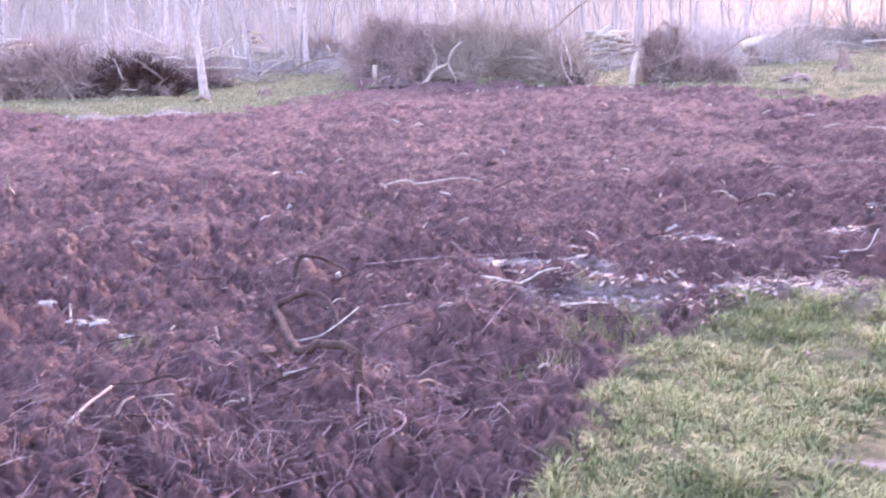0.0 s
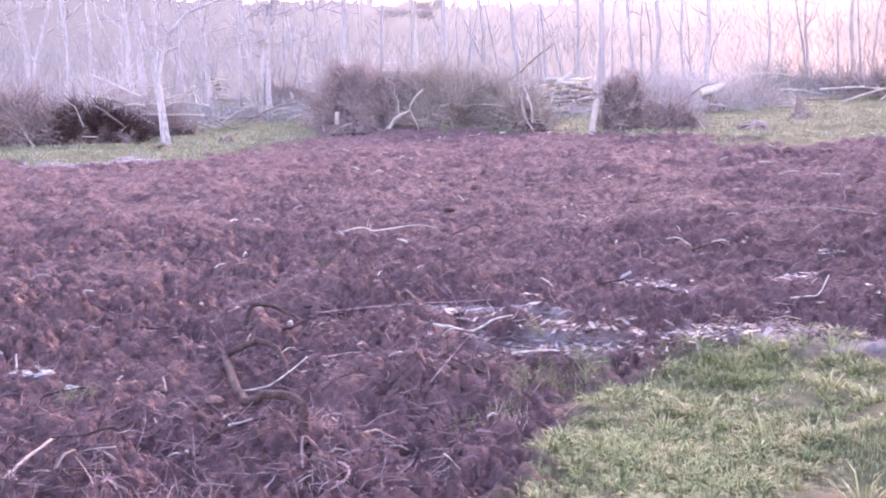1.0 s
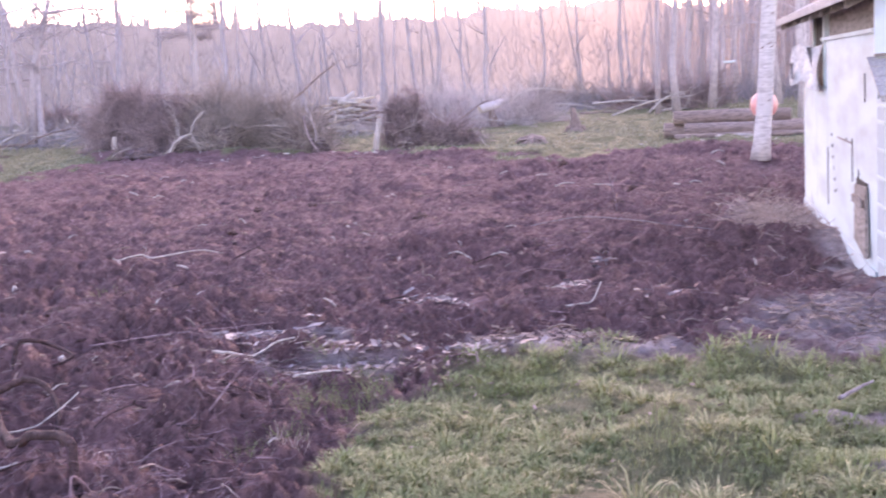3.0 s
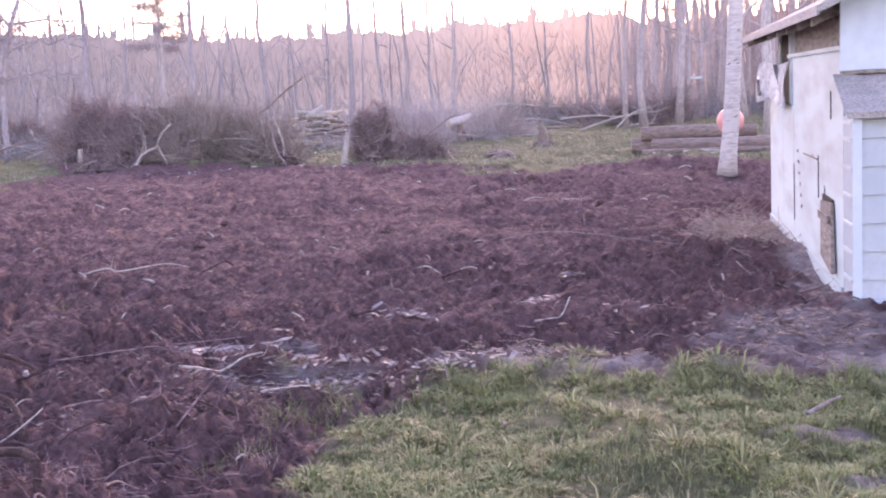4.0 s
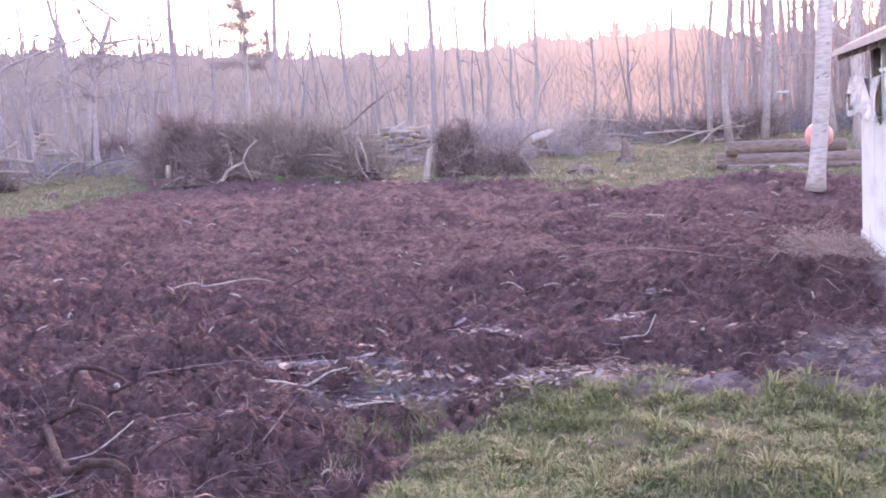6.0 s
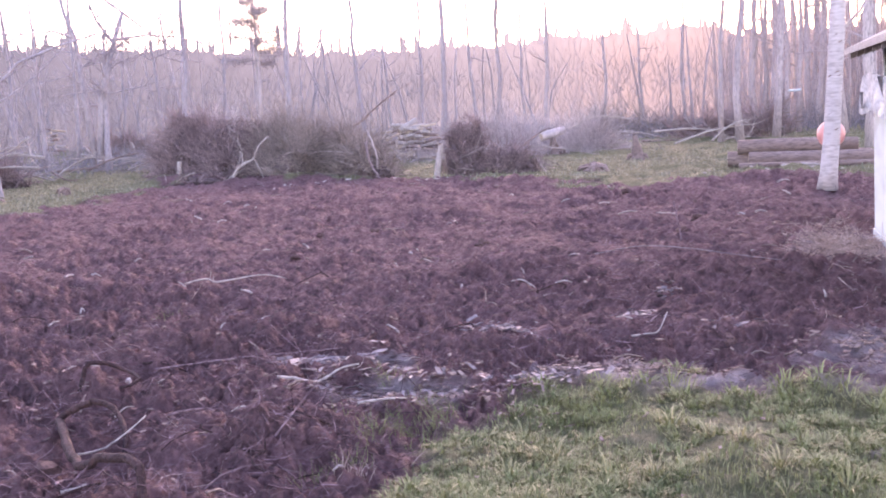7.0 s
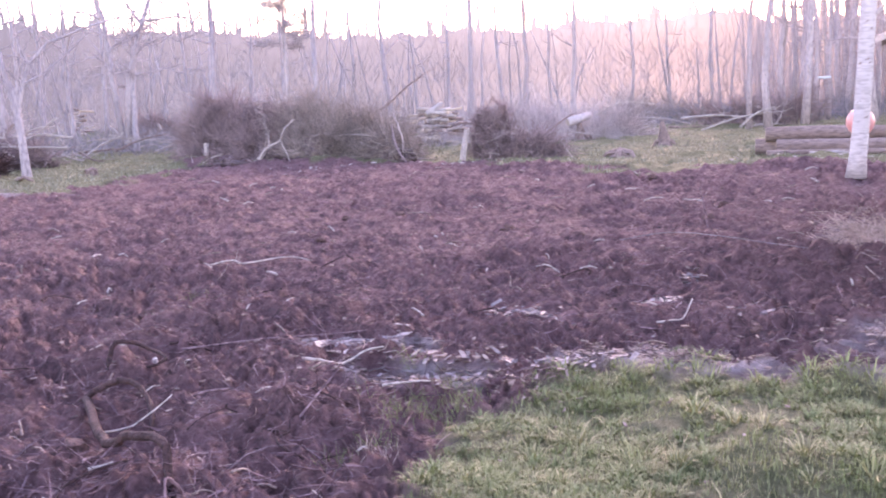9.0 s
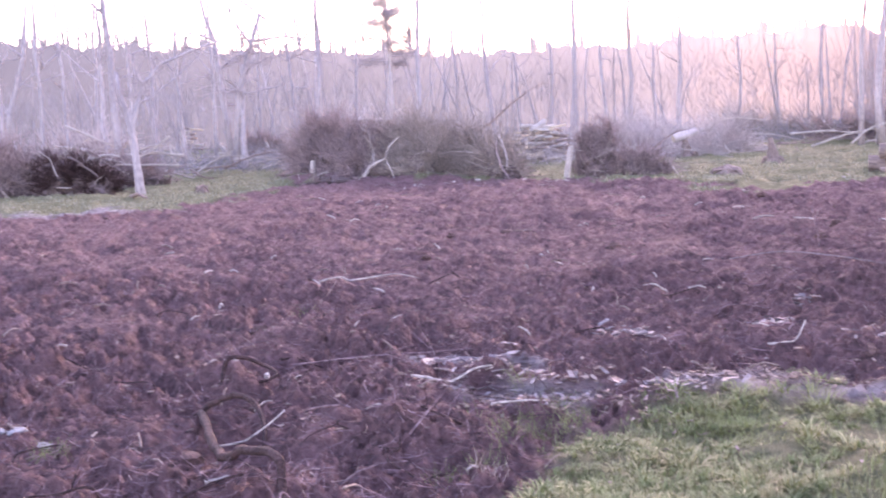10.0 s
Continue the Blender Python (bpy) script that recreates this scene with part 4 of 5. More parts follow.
heap("brush_pile", "tangled brush heap before the misty woods", [(-33.0, 44.0, 3.0, 1.4, 1.1), (-37.5, 42.0, 2.4, 1.4, 1.0)], 2600, 80, M_BARK, rad=0.016, ln=(0.5, 1.4), dark=M_TWIG)
heap("soil_heap", "low heap of dark earth and roots on the field's edge", [(-15.3, 30.2, 0.9, 0.6, 0.32), (-14.1, 29.4, 1.0, 0.6, 0.25)], 500, 81, M_TWIG, ln=(0.1, 0.3))


def rounded(pts, rng, wobble):
    """A smooth, slightly uneven line through the given points."""
    out = []
    for i in range(len(pts) - 1):
        p0, p1, p2, p3 = pts[max(i - 1, 0)], pts[i], pts[i + 1], pts[min(i + 2, len(pts) - 1)]
        for k in range(4):
            u = k / 4
            c = 0.5 * (2 * p1 + (p2 - p0) * u + (2 * p0 - 5 * p1 + 4 * p2 - p3) * u * u + (3 * p1 - p0 - 3 * p2 + p3) * u ** 3)
            if i + k:
                c = c + Vector((rng.uniform(-1, 1), rng.uniform(-1, 1), rng.uniform(-1, 1))) * wobble
            out.append(c)
    return out + [pts[-1]]


def stick(name, label, pts, r, material, category="branch", group="", sides=7, seed=0, taper=0.5, twigs=0):
    rng = random.Random(seed + 900)
    b = Vector(pts[0])
    t = thing(name, pts[0], label, category, group)
    q = [Vector(p) - b for p in pts]
    if len(q) > 2:
        q = rounded(q, rng, r * 0.25)
    n = len(q) - 1
    part("stem", Geo().tube(q, [r * (1 - (1 - taper) * i / n) for i in range(n + 1)], sides, 0.1, rng), material, t, smooth=True)
    for k in range(twigs):
        i = rng.randint(1, n)
        g = Geo()
        limb(g, rng, q[i], (rng.uniform(-1, 1), rng.uniform(-0.5, 0.5), rng.uniform(0, 1)), r * rng.uniform(8, 16), r * 0.35, 1, 3, 4)
        part("twig", g, material, t)
    return t


# pale branches in and round the heaps
stick("bare_root", "pale forked root standing before the brush pile", [(-13.27, 29.6, -0.05), (-13.04, 29.6, 0.32), (-12.8, 29.6, 0.48), (-12.56, 29.6, 0.6), (-12.4, 29.6, 0.9), (-12.1, 29.6, 1.17)], 0.055, M_PALE, "root", twigs=2, seed=1, taper=0.45)
stick("bare_root", "thin pale root fork against the brush pile", [(-12.52, 29.58, 0.62), (-12.42, 29.55, 0.42), (-12.33, 29.5, 0.3), (-12.18, 29.4, -0.02)], 0.028, M_PALE, "root", seed=2)
stick("branch", "pale branch lying at the foot of the brush pile", [(-16.3, 31.6, 0.05), (-15.7, 30.9, 0.14), (-15.0, 30.5, 0.12), (-14.33, 30.3, 0.05)], 0.03, M_PALE, seed=3, twigs=2)
stick("branch", "dark bare branch slanting up out of the brush", [(-11.0, 31.6, 0.6), (-10.6, 31.8, 1.2), (-10.25, 32, 1.45), (-9.75, 32, 1.85), (-9.2, 32, 2.2)], 0.045, M_LOG, seed=4, twigs=3)
stick("branch", "bare branch lying across the brush heap", [(-11.9, 30.2, 0.25), (-11.3, 29.9, 0.6), (-10.6, 29.8, 0.72), (-9.8, 29.8, 0.62)], 0.02, M_PALE, seed=5, twigs=1)
stick("bare_root", "reddish split root at the heap's end", [(-9.3, 29.3, 0.9), (-9.15, 29.0, 0.55), (-9.0, 28.8, 0.3), (-8.75, 28.6, 0.02)], 0.04, M_TWIG, "root", seed=6)
stick("branch", "grey branch leaning on the heap's end", [(-9.0, 29.2, 0.0), (-8.95, 29.1, 0.5), (-9.05, 29.0, 1.0)], 0.035, M_BARK, seed=7, twigs=2)
tagged(part("stake", Geo().tube([(-14.87, 31.0 - 1.1, -0.15), (-14.87, 29.9, 0.3), (-14.86, 29.9, 0.6)], [0.07, 0.07, 0.065], 8, 0.05), M_PALE), "weathered short stake before the brush pile", "stake")
tagged(part("stake", Geo().tube([(-7.15, 28.05, -0.15), (-7.1, 28.07, 0.3), (-7.0, 28.1, 0.8)], [0.08, 0.075, 0.06], 8, 0.05), M_PALE), "leaning pale stake beside the root clump", "stake")
for k, (a, b, r) in enumerate((((-19.0, 37.9, 1.75), (-16.0, 38.1, 1.6), 0.09), ((-17.2, 38.3, 1.7), (-15.2, 38.0, 1.52), 0.07))):
    stick("fallen_log", "pale fallen trunk on a bank of brush behind the pile", [a, tuple((p + q) / 2 for p, q in zip(a, b)), b], r, M_PALE, "log", seed=20 + k, twigs=2, taper=0.8)
heap("brush_pile", "bank of grey brush behind the big pile", [(-17.6, 38.4, 2.4, 1.0, 1.75), (-14.4, 38.6, 1.6, 1.0, 1.5)], 3600, 82, M_BARK, rad=0.012, ln=(0.3, 1.0), dark=M_TWIG)

# fallen pale poles by the left mound
POLES = [((-23.93, 31, 1.91), (-22.9, 31, 1.5), (-21.3, 30.8, 0.95), 0.05), ((-23.3, 30.9, 1.2), (-22.6, 30.7, 0.75), (-21.9, 30.5, 0.35), 0.04), ((-20.15, 31, 1.45), (-20.7, 30.9, 1.1), (-21.4, 30.8, 0.85), 0.04),
         ((-19.7, 31, 0.85), (-20.6, 30.9, 0.95), (-21.6, 30.6, 0.8), 0.05), ((-19.9, 31, 0.55), (-20.9, 30.6, 0.62), (-22.4, 30.2, 0.7), 0.05), ((-22.4, 29.6, 0.75), (-21.4, 29.4, 0.98), (-20.3, 29.2, 0.9), 0.06),
         ((-20.3, 31.2, 1.2), (-20.1, 31.0, 0.8), (-19.6, 30.8, 0.35), 0.03), ((-24.8, 31.5, 1.3), (-23.2, 31.2, 1.1), (-21.8, 31.0, 1.0), 0.045)]
heap("brush_pile", "low tangle of branches under the pale poles", [(-22.0, 31.2, 2.0, 0.8, 0.55), (-24.5, 31.6, 1.3, 0.8, 0.65)], 2600, 83, M_TWIG, rad=0.012, ln=(0.3, 0.9), wild=0.7)
for k, (a, b, c, r) in enumerate(POLES):
    stick("fallen_pole", "pale barkless pole fallen across the brush", [a, b, tuple(0.45 * p + 0.55 * q for p, q in zip(b, c))], r * 0.85, M_PALE, "pole", "fallen pale poles", seed=40 + k, twigs=2)
rng = random.Random(43)
for k in range(12):
    x, y, z = rng.uniform(-24.5, -20.2), rng.uniform(30.2, 31.6), rng.uniform(0.6, 1.15)
    th, ln = rng.uniform(-0.9, 0.9), rng.uniform(0.4, 1.2)
    stick("fallen_pole", "thin pale branch fallen among the brush", [(x - ln * math.cos(th), y, z - ln * math.sin(th) * 0.5), (x, y, z + rng.uniform(0, 0.1)), (x + ln * math.cos(th), y, z + ln * math.sin(th) * 0.5)], rng.uniform(0.022, 0.04), M_PALE, "pole", "fallen pale poles", seed=140 + k, twigs=2)
for k, (x, z) in enumerate(((-20.9, 1.0), (-20.3, 1.15), (-19.9, 0.95), (-20.6, 0.8))):
    stick("branch", "dark bent branch arching out of the root mound", [(x - 0.4, 27.6, 0.55), (x - 0.1, 27.2, z), (x + 0.4, 27.0, z - 0.1), (x + 0.8, 26.9, z - 0.35)], 0.04, M_DARKBRUSH, group="arching dark branches", seed=60 + k, twigs=2)
for x0, x1, z in ((-30.6, -29.6, 0.75), (-28.0, -27.5, 0.8)):
    stick("branch", "pale stick leaning on the far root mound", [(x0, 51.4, z), ((x0 + x1) / 2, 51.2, z * 0.55), (x1, 51.0, 0.0)], 0.07, M_PALE, seed=int(x0 * 3))


rng = random.Random(47)
for k in range(44):
    if k < 30:
        x, y = polar(rng.uniform(25, 42), rng.uniform(36, 48))
    else:
        x, y = polar(rng.uniform(-1, 14), rng.uniform(36, 50))
    th, ln, z = rng.uniform(-0.5, 0.5), rng.uniform(0.5, 1.5), rng.uniform(0.05, 0.5)
    rise = rng.uniform(-0.25, 0.5)
    stick("fallen_branch", "grey fallen branch in the low brush", [(x - ln, y - ln * th, max(0.02, z - rise)), (x, y, z + rng.uniform(0, 0.15)), (x + ln, y + ln * th, max(0.02, z + rise))], rng.uniform(0.025, 0.055), M_PALE if k % 3 else M_LOG, "branch", "fallen branches in the brush", 5, 820 + k, twigs=3)

# ---- firewood and logs ----
def log_between(name, label, a, b, r, bark, group, parent=None, sides=12, seed=0):
    rng = random.Random(seed)
    a, b = Vector(a), Vector(b)
    t = thing(name, tuple(a), label, "log", group) if parent is None else None
    base = a if parent is None else Vector(parent.location)
    pts = [a - base, (a + b) / 2 - base + Vector((0, 0, rng.uniform(-0.02, 0.02))), b - base]
    lg = part("bark" if parent is None else "log", Geo().tube(pts, [r * 1.05, r, r * 0.93], sides, 0.06, rng), bark, t or parent, smooth=True)
    for e, s in ((pts[0], -1), (pts[2], 1)):
        d = (b - a).normalized() * s
        part("cut_end", Geo().tube([e - d * 0.01, e + d * 0.006], [r * 0.9, r * 0.86], sides), M_CUT, t or lg)
    return t


def firewood(x, y, w, h, n, seed, label):
    rng = random.Random(seed)
    t = thing("firewood_stack", (x, y, 0), label, "firewood")
    for k in range(n):
        u, z = rng.uniform(-w, w), 0.06 + h * (k / n)
        th = rng.uniform(-0.7, 0.7)
        ln, r = rng.uniform(0.15, 0.42), rng.uniform(0.035, 0.07)
        c = Vector((x + u, y + rng.uniform(-0.5, 0.5) * (1 - k / n), z))
        d = Vector((math.cos(th), math.sin(th), rng.uniform(-0.15, 0.15))) * ln
        log_between("log", "", c - d, c + d, r, rng.choice((M_PALE, M_CUT, M_PALE, M_LOG)), "", t, 7, seed * 100 + k)


firewood(-10.5, 38.6, 0.65, 1.15, 48, 5, "loose stack of pale split firewood on the grass")
firewood(-12.0, 39.4, 0.9, 0.95, 40, 6, "spread heap of pale cut branches and firewood")
firewood(-31.5, 50.5, 0.6, 1.7, 16, 7, "heap of pale cut branches in the far brush")
firewood(-26.2, 28.4, 0.45, 1.65, 34, 8, "pale cut logs piled behind the brush")
log_between("short_log", "pale log end propped on the firewood", (-10.95, 38.3, 1.0), (-10.5, 38.7, 1.35), 0.1, M_PALE, "", seed=3)
LG = "stacked saw logs"
log_between("saw_log", "thick brown saw log at the front of the stack", (0.22, 27.9, 0.15), (3.1, 27.7, 0.16), 0.18, M_LOG, LG, seed=1)
log_between("saw_log", "brown saw log resting on top of the others", (-0.02, 28.35, 0.44), (2.6, 28.2, 0.43), 0.16, M_LOG, LG, seed=2)
log_between("saw_log", "brown saw log low at the back of the stack", (-0.25, 28.62, 0.15), (2.9, 28.5, 0.15), 0.18, M_LOG, LG, seed=4)
log_between("pole_log", "thin peeled pole lying before the saw logs", (0.0, 27.35, 0.06), (3.9, 26.9, 0.07), 0.065, M_LOG, LG, seed=5)
log_between("pole_log", "thin pole lying on the grass by the logs", (0.9, 27.1, 0.05), (4.2, 27.25, 0.06), 0.05, M_PALE, LG, seed=6)
log_between("fallen_tree", "fallen trunk with a pale sawn face on the brush", (-6.1, 37.6, 0.62), (-5.45, 38.1, 0.8), 0.14, M_BARK, "", seed=7)
stick("branch", "bare limb running on from the fallen trunk", [(-5.3, 38.2, 0.8), (-4.7, 38.35, 1.1), (-4.2, 38.5, 1.17), (-3.4, 38.8, 1.05)], 0.032, M_PALE, seed=81, twigs=4)
log_between("log", "dark log among the brush near the twin trunks", (-2.2, 46.0, 0.4), (-0.9, 46.2, 0.55), 0.08, M_LOG, "", seed=8)


def stump(x, y, h, r, label, seed):
    rng = random.Random(seed)
    t = thing("stump", (x, y, ground_at(x, y)), label, "stump")
    part("stub", Geo().tube([(0, 0, -0.1), (0, 0, 0.12), (-0.03, 0, h * 0.6), (-0.08, 0, h)], [r * 1.6, r * 1.1, r * 0.8, r * 0.45], 10, 0.25, rng), M_LOG, t)
    for k in range(3):
        th = rng.uniform(0, 6.28)
        part("root", Geo().tube([(0, 0, 0.15), (r * 1.5 * math.cos(th), r * 1.5 * math.sin(th), 0.12), (r * 2.3 * math.cos(th), r * 2.3 * math.sin(th), -0.05)], [r * 0.5, r * 0.35, r * 0.15], 6, 0.2, rng), M_LOG, t)


stump(-2.75, 33.6, 0.68, 0.15, "ragged grey snag of a stump on the grass", 1)
stump(-3.3, 27.9, 0.22, 0.2, "low dark stump on the field's edge", 2)
stump(-16.6, 26.9, 0.16, 0.1, "small dark stump end in the grass", 3)
stump(-5.7, 37.9, 0.55, 0.17, "grey stump holding up the fallen tree", 5)


def build_swing():
    t = thing("trapeze_swing", (1.46, 33.0, 1.69), "white bar swing on a rope under the trees", "swing")
    part("bar", Geo().tube([(-0.16, 0, 0), (0, 0, -0.01), (0.16, 0, 0)], [0.032, 0.03, 0.032], 8), M_WHITE, t)
    part("rope", Geo().tube([(0, 0, 0), (0.0, 0, 1.5), (0.02, 0.02, 5.4)], [0.016] * 3, 5), M_STRAW, t)
    w = bare_tree(3.6, 34.5, 11, 0.16, 555, "slim tree whose low limb carries a swing", (0, 0), 4, 0.55, long=0.2, group="")
    g = Geo()
    g.tube([(0, 0, 6.6), (-0.9, -0.6, 7.0), (-2.14, -1.48, 7.1), (-3.0, -2.0, 7.3)], [0.09, 0.07, 0.05, 0.02], 7)
    part("limb", g, M_BARK, w)


build_swing()

# ---- roots, stones and litter on the tilled soil ----
def lay(pts, lift):
    """Points dz over the general level of the ground, clods smoothed out."""
    out = []
    for x, y, dz in pts:
        xs = x + np.array([0, 0.08, -0.08, 0, 0, 0.06, -0.06, 0.06, -0.06])
        ys = y + np.array([0, 0, 0, 0.08, -0.08, 0.06, 0.06, -0.06, -0.06])
        out.append((x, y, float(np.mean(height(xs, ys))) + lift + dz + 0.01))
    return out


stick("tree_root", "thick bent root sticking out of the soil", lay([(-3.85, 6.1, 0.02), (-3.6, 5.75, 0.07), (-3.26, 5.28, 0.10), (-3.05, 5.03, 0.1), (-2.85, 4.88, 0.11), (-2.58, 4.68, 0.12), (-2.5, 4.6, 0.08), (-2.46, 4.52, -0.08)], 0.02), 0.027, M_ROOT, "root", seed=200, taper=0.75)
stick("tree_root", "curved root looping over the soil", lay([(-3.9, 6.1, 0.0), (-3.75, 6.12, 0.08), (-3.55, 6.05, 0.12), (-3.38, 5.95, 0.1), (-3.22, 5.75, 0.04), (-3.15, 5.55, -0.04)], 0.02), 0.022, M_ROOT, "root", seed=201, taper=0.6)
stick("tree_root", "thin loop of root above the soil", lay([(-4.1, 6.75, 0.0), (-4.08, 6.85, 0.12), (-3.9, 6.95, 0.1), (-3.7, 6.8, 0.05), (-3.75, 6.65, 0.02)], 0.01), 0.018, M_ROOT, "root", seed=202)
stick("tree_root", "long thin root lying along the soil", lay([(-3.85, 7.3, 0.02), (-3.4, 7.55, 0.05), (-3.0, 7.7, 0.05), (-2.7, 7.85, 0.02)], 0.01), 0.008, M_STRAND, "root", seed=203, twigs=2)
stick("branch", "pale weathered branch lying on the soil", lay([(-5.35, 10.8, 0.02), (-5.2, 10.98, 0.05), (-5.05, 10.95, 0.03), (-4.7, 11.18, 0.05), (-4.45, 11.25, 0.03)], 0.02), 0.010, M_PALE, seed=204, twigs=3)
stick("branch", "long thin pale branch across the tilled soil", lay([(-1.5, 12.65, 0.02), (-1.0, 12.75, 0.05), (-0.5, 12.64, 0.05), (-0.05, 12.25, 0.04), (0.4, 11.9, 0.03)], 0.0), 0.006, M_FLAKE, seed=205, twigs=4)
stick("straw_stalk", "single straight pale stalk on the soil", lay([(-3.47, 3.77, 0.02), (-3.49, 3.95, 0.04), (-3.52, 4.13, 0.05)], 0.03), 0.008, M_STRAW, "stalk", seed=206, taper=0.8)
stick("branch", "small pale stick across the thick root", lay([(-3.38, 5.45, 0.08), (-3.2, 5.5, 0.12), (-3.02, 5.62, 0.13)], 0.03), 0.007, M_PALE, seed=207)
stick("branch", "knobbly pale stick beside the wet patch", lay([(-2.72, 6.62, 0.02), (-2.6, 6.68, 0.04), (-2.48, 6.76, 0.03), (-2.38, 6.92, 0.06), (-2.28, 6.95, 0.05)], 0.015), 0.011, M_PALE, seed=208)
stick("branch", "pale stick half buried by the turf", lay([(-2.1, 6.35, 0.02), (-1.95, 6.4, 0.03), (-1.8, 6.46, 0.02)], 0.015), 0.009, M_PALE, seed=209)
stick("branch", "curved pale stick on the soil", lay([(-0.75, 8.15, 0.02), (-0.62, 8.25, 0.04), (-0.55, 8.42, 0.06), (-0.5, 8.62, 0.08)], 0.01), 0.009, M_PALE, seed=210)
stick("branch", "dark stick half sunk at the field's corner", [(-17.4, 24.9, 0.03), (-17.0, 24.6, 0.12), (-16.6, 24.4, 0.04)], 0.06, M_LOG, seed=211)
stick("branch", "bare upright sprig rooted in the soil", lay([(-0.65, 14.2, -0.05), (-0.68, 14.2, 0.2), (-0.75, 14.25, 0.5)], 0), 0.014, M_STRAND, seed=212, twigs=6)
stick("tree_root", "dirty root stub with pale tip", lay([(-2.35, 4.45, 0.0), (-2.34, 4.38, 0.08), (-2.36, 4.32, 0.13), (-2.3, 4.2, 0.02)], 0), 0.009, M_STRAND, "root", seed=213)
stick("branch", "thin stick standing slanted in the soil", lay([(-9.7, 10.2, 0.0), (-9.2, 9.6, 0.15), (-8.9, 9.3, 0.35)], 0), 0.02, M_PALE, seed=214)
stick("branch", "pale flat splinter lying on the turf", lay([(0.82, 6.0, 0.03), (0.93, 6.12, 0.05), (1.02, 6.28, 0.04)], 0.01), 0.012, M_FLAKE, seed=215)


rng = random.Random(61)
for k in range(46):
    a, r = rng.uniform(0, 43), 4.2 * (13 / 4.2) ** rng.random()
    x, y = polar(a, r)
    if edge_distance(np.array([x]), np.array([y]), SOIL)[0] < 0.35:
        continue
    th, ln, arch = rng.uniform(0, 6.28), rng.uniform(0.1, 0.22), rng.uniform(0.02, 0.07)
    loop = []
    for i in range(6):
        u = i / 5
        loop.append((x + ln * (2 * u - 1) * math.cos(th) + 0.06 * math.sin(7 * u + k), y + ln * (2 * u - 1) * math.sin(th) + 0.06 * math.cos(5 * u + k), arch * math.sin(math.pi * u) - 0.015))
    stick("loose_root", "thin curling rootlet half buried in the soil", lay(loop, 0.012), rng.uniform(0.005, 0.011), M_ROOT if k % 3 else M_STRAND, "root", "loose rootlets on the field", 5, 700 + k, twigs=2)


def pebble(name, label, x, y, r, material, category, seed, flat=0.6, sink=0.25, group=""):
    bm = bmesh.new()
    bmesh.ops.create_icosphere(bm, subdivisions=2 if r < 0.08 else 3, radius=1)
    for v in bm.verts:
        q = noise.noise(v.co * 1.3 + Vector((seed, 0, 0))) * 0.45 + noise.noise(v.co * 3.5 + Vector((0, seed, 0))) * 0.18
        v.co *= 1 + q
        v.co.z *= flat
        v.co *= r
    m = bpy.data.meshes.new(name)
    bm.to_mesh(m)
    bm.free()
    m.materials.append(material)
    ob = new(name, m)
    ob.matrix_basis = pose(x, y, ground_at(x, y) + r * flat * (1 - 2 * sink) , 0, 0, seed * 37)
    return tagged(ob, label, category, group)


for k, (x, y, r) in enumerate(((-5.36, 5.74, 0.085), (-5.22, 5.7, 0.07), (-5.26, 5.83, 0.06), (-5.1, 5.74, 0.05), (-4.78, 5.38, 0.07), (-4.64, 5.42, 0.055), (-4.5, 5.44, 0.06), (-4.7, 5.5, 0.04), (-5.26, 5.55, 0.045))):
    pebble("stone", "pale lumpy stone half sunk in the soil", x, y, r, M_STONE, "stone", k + 1, 0.3, 0.42, "pale stones in the soil")
pebble("wood_chip", "small bright white chip on a root", -3.88, 6.98, 0.02, M_PALE, "chip", 11, 1.2, 0.1)
rng = random.Random(31)
for k in range(40):
    a, r = rng.uniform(-4, 44), 3.9 * (24 / 3.9) ** rng.random()
    x, y = polar(a, r)
    d = edge_distance(np.array([x]), np.array([y]), SOIL)[0]
    if d < 0.3 or (x > 1.2 and 8 < y < 15):
        continue
    pebble("soil_clod", "dark reddish clod of turned soil", x, y, rng.uniform(0.04, 0.08) * (0.7 + 0.03 * r), M_CLOD, "clod", 20 + k, rng.uniform(0.5, 0.7), 0.42, "loose clods on the tilled field")
for k in range(170):
    a, r = rng.uniform(-6, 42), 5 * (28 / 5) ** rng.random()
    x, y = polar(a, r)
    if edge_distance(np.array([x]), np.array([y]), SOIL)[0] < 0.2 or (x > 1.2 and 8 < y < 15):
        continue
    th, ln = rng.uniform(0, 3.14), rng.uniform(0.06, 0.2) * (0.6 + 0.05 * r)
    stick("wood_splinter", "small pale splinter of wood on the soil", lay([(x, y, 0.01), (x + 0.5 * ln * math.cos(th), y + 0.5 * ln * math.sin(th), 0.03), (x + ln * math.cos(th), y + ln * math.sin(th), 0.02)], 0.015), rng.uniform(0.007, 0.014) * (0.55 + 0.03 * r), M_PALE if k % 2 else M_LEAF, "splinter", "pale splinters on the field", 5, 500 + k)


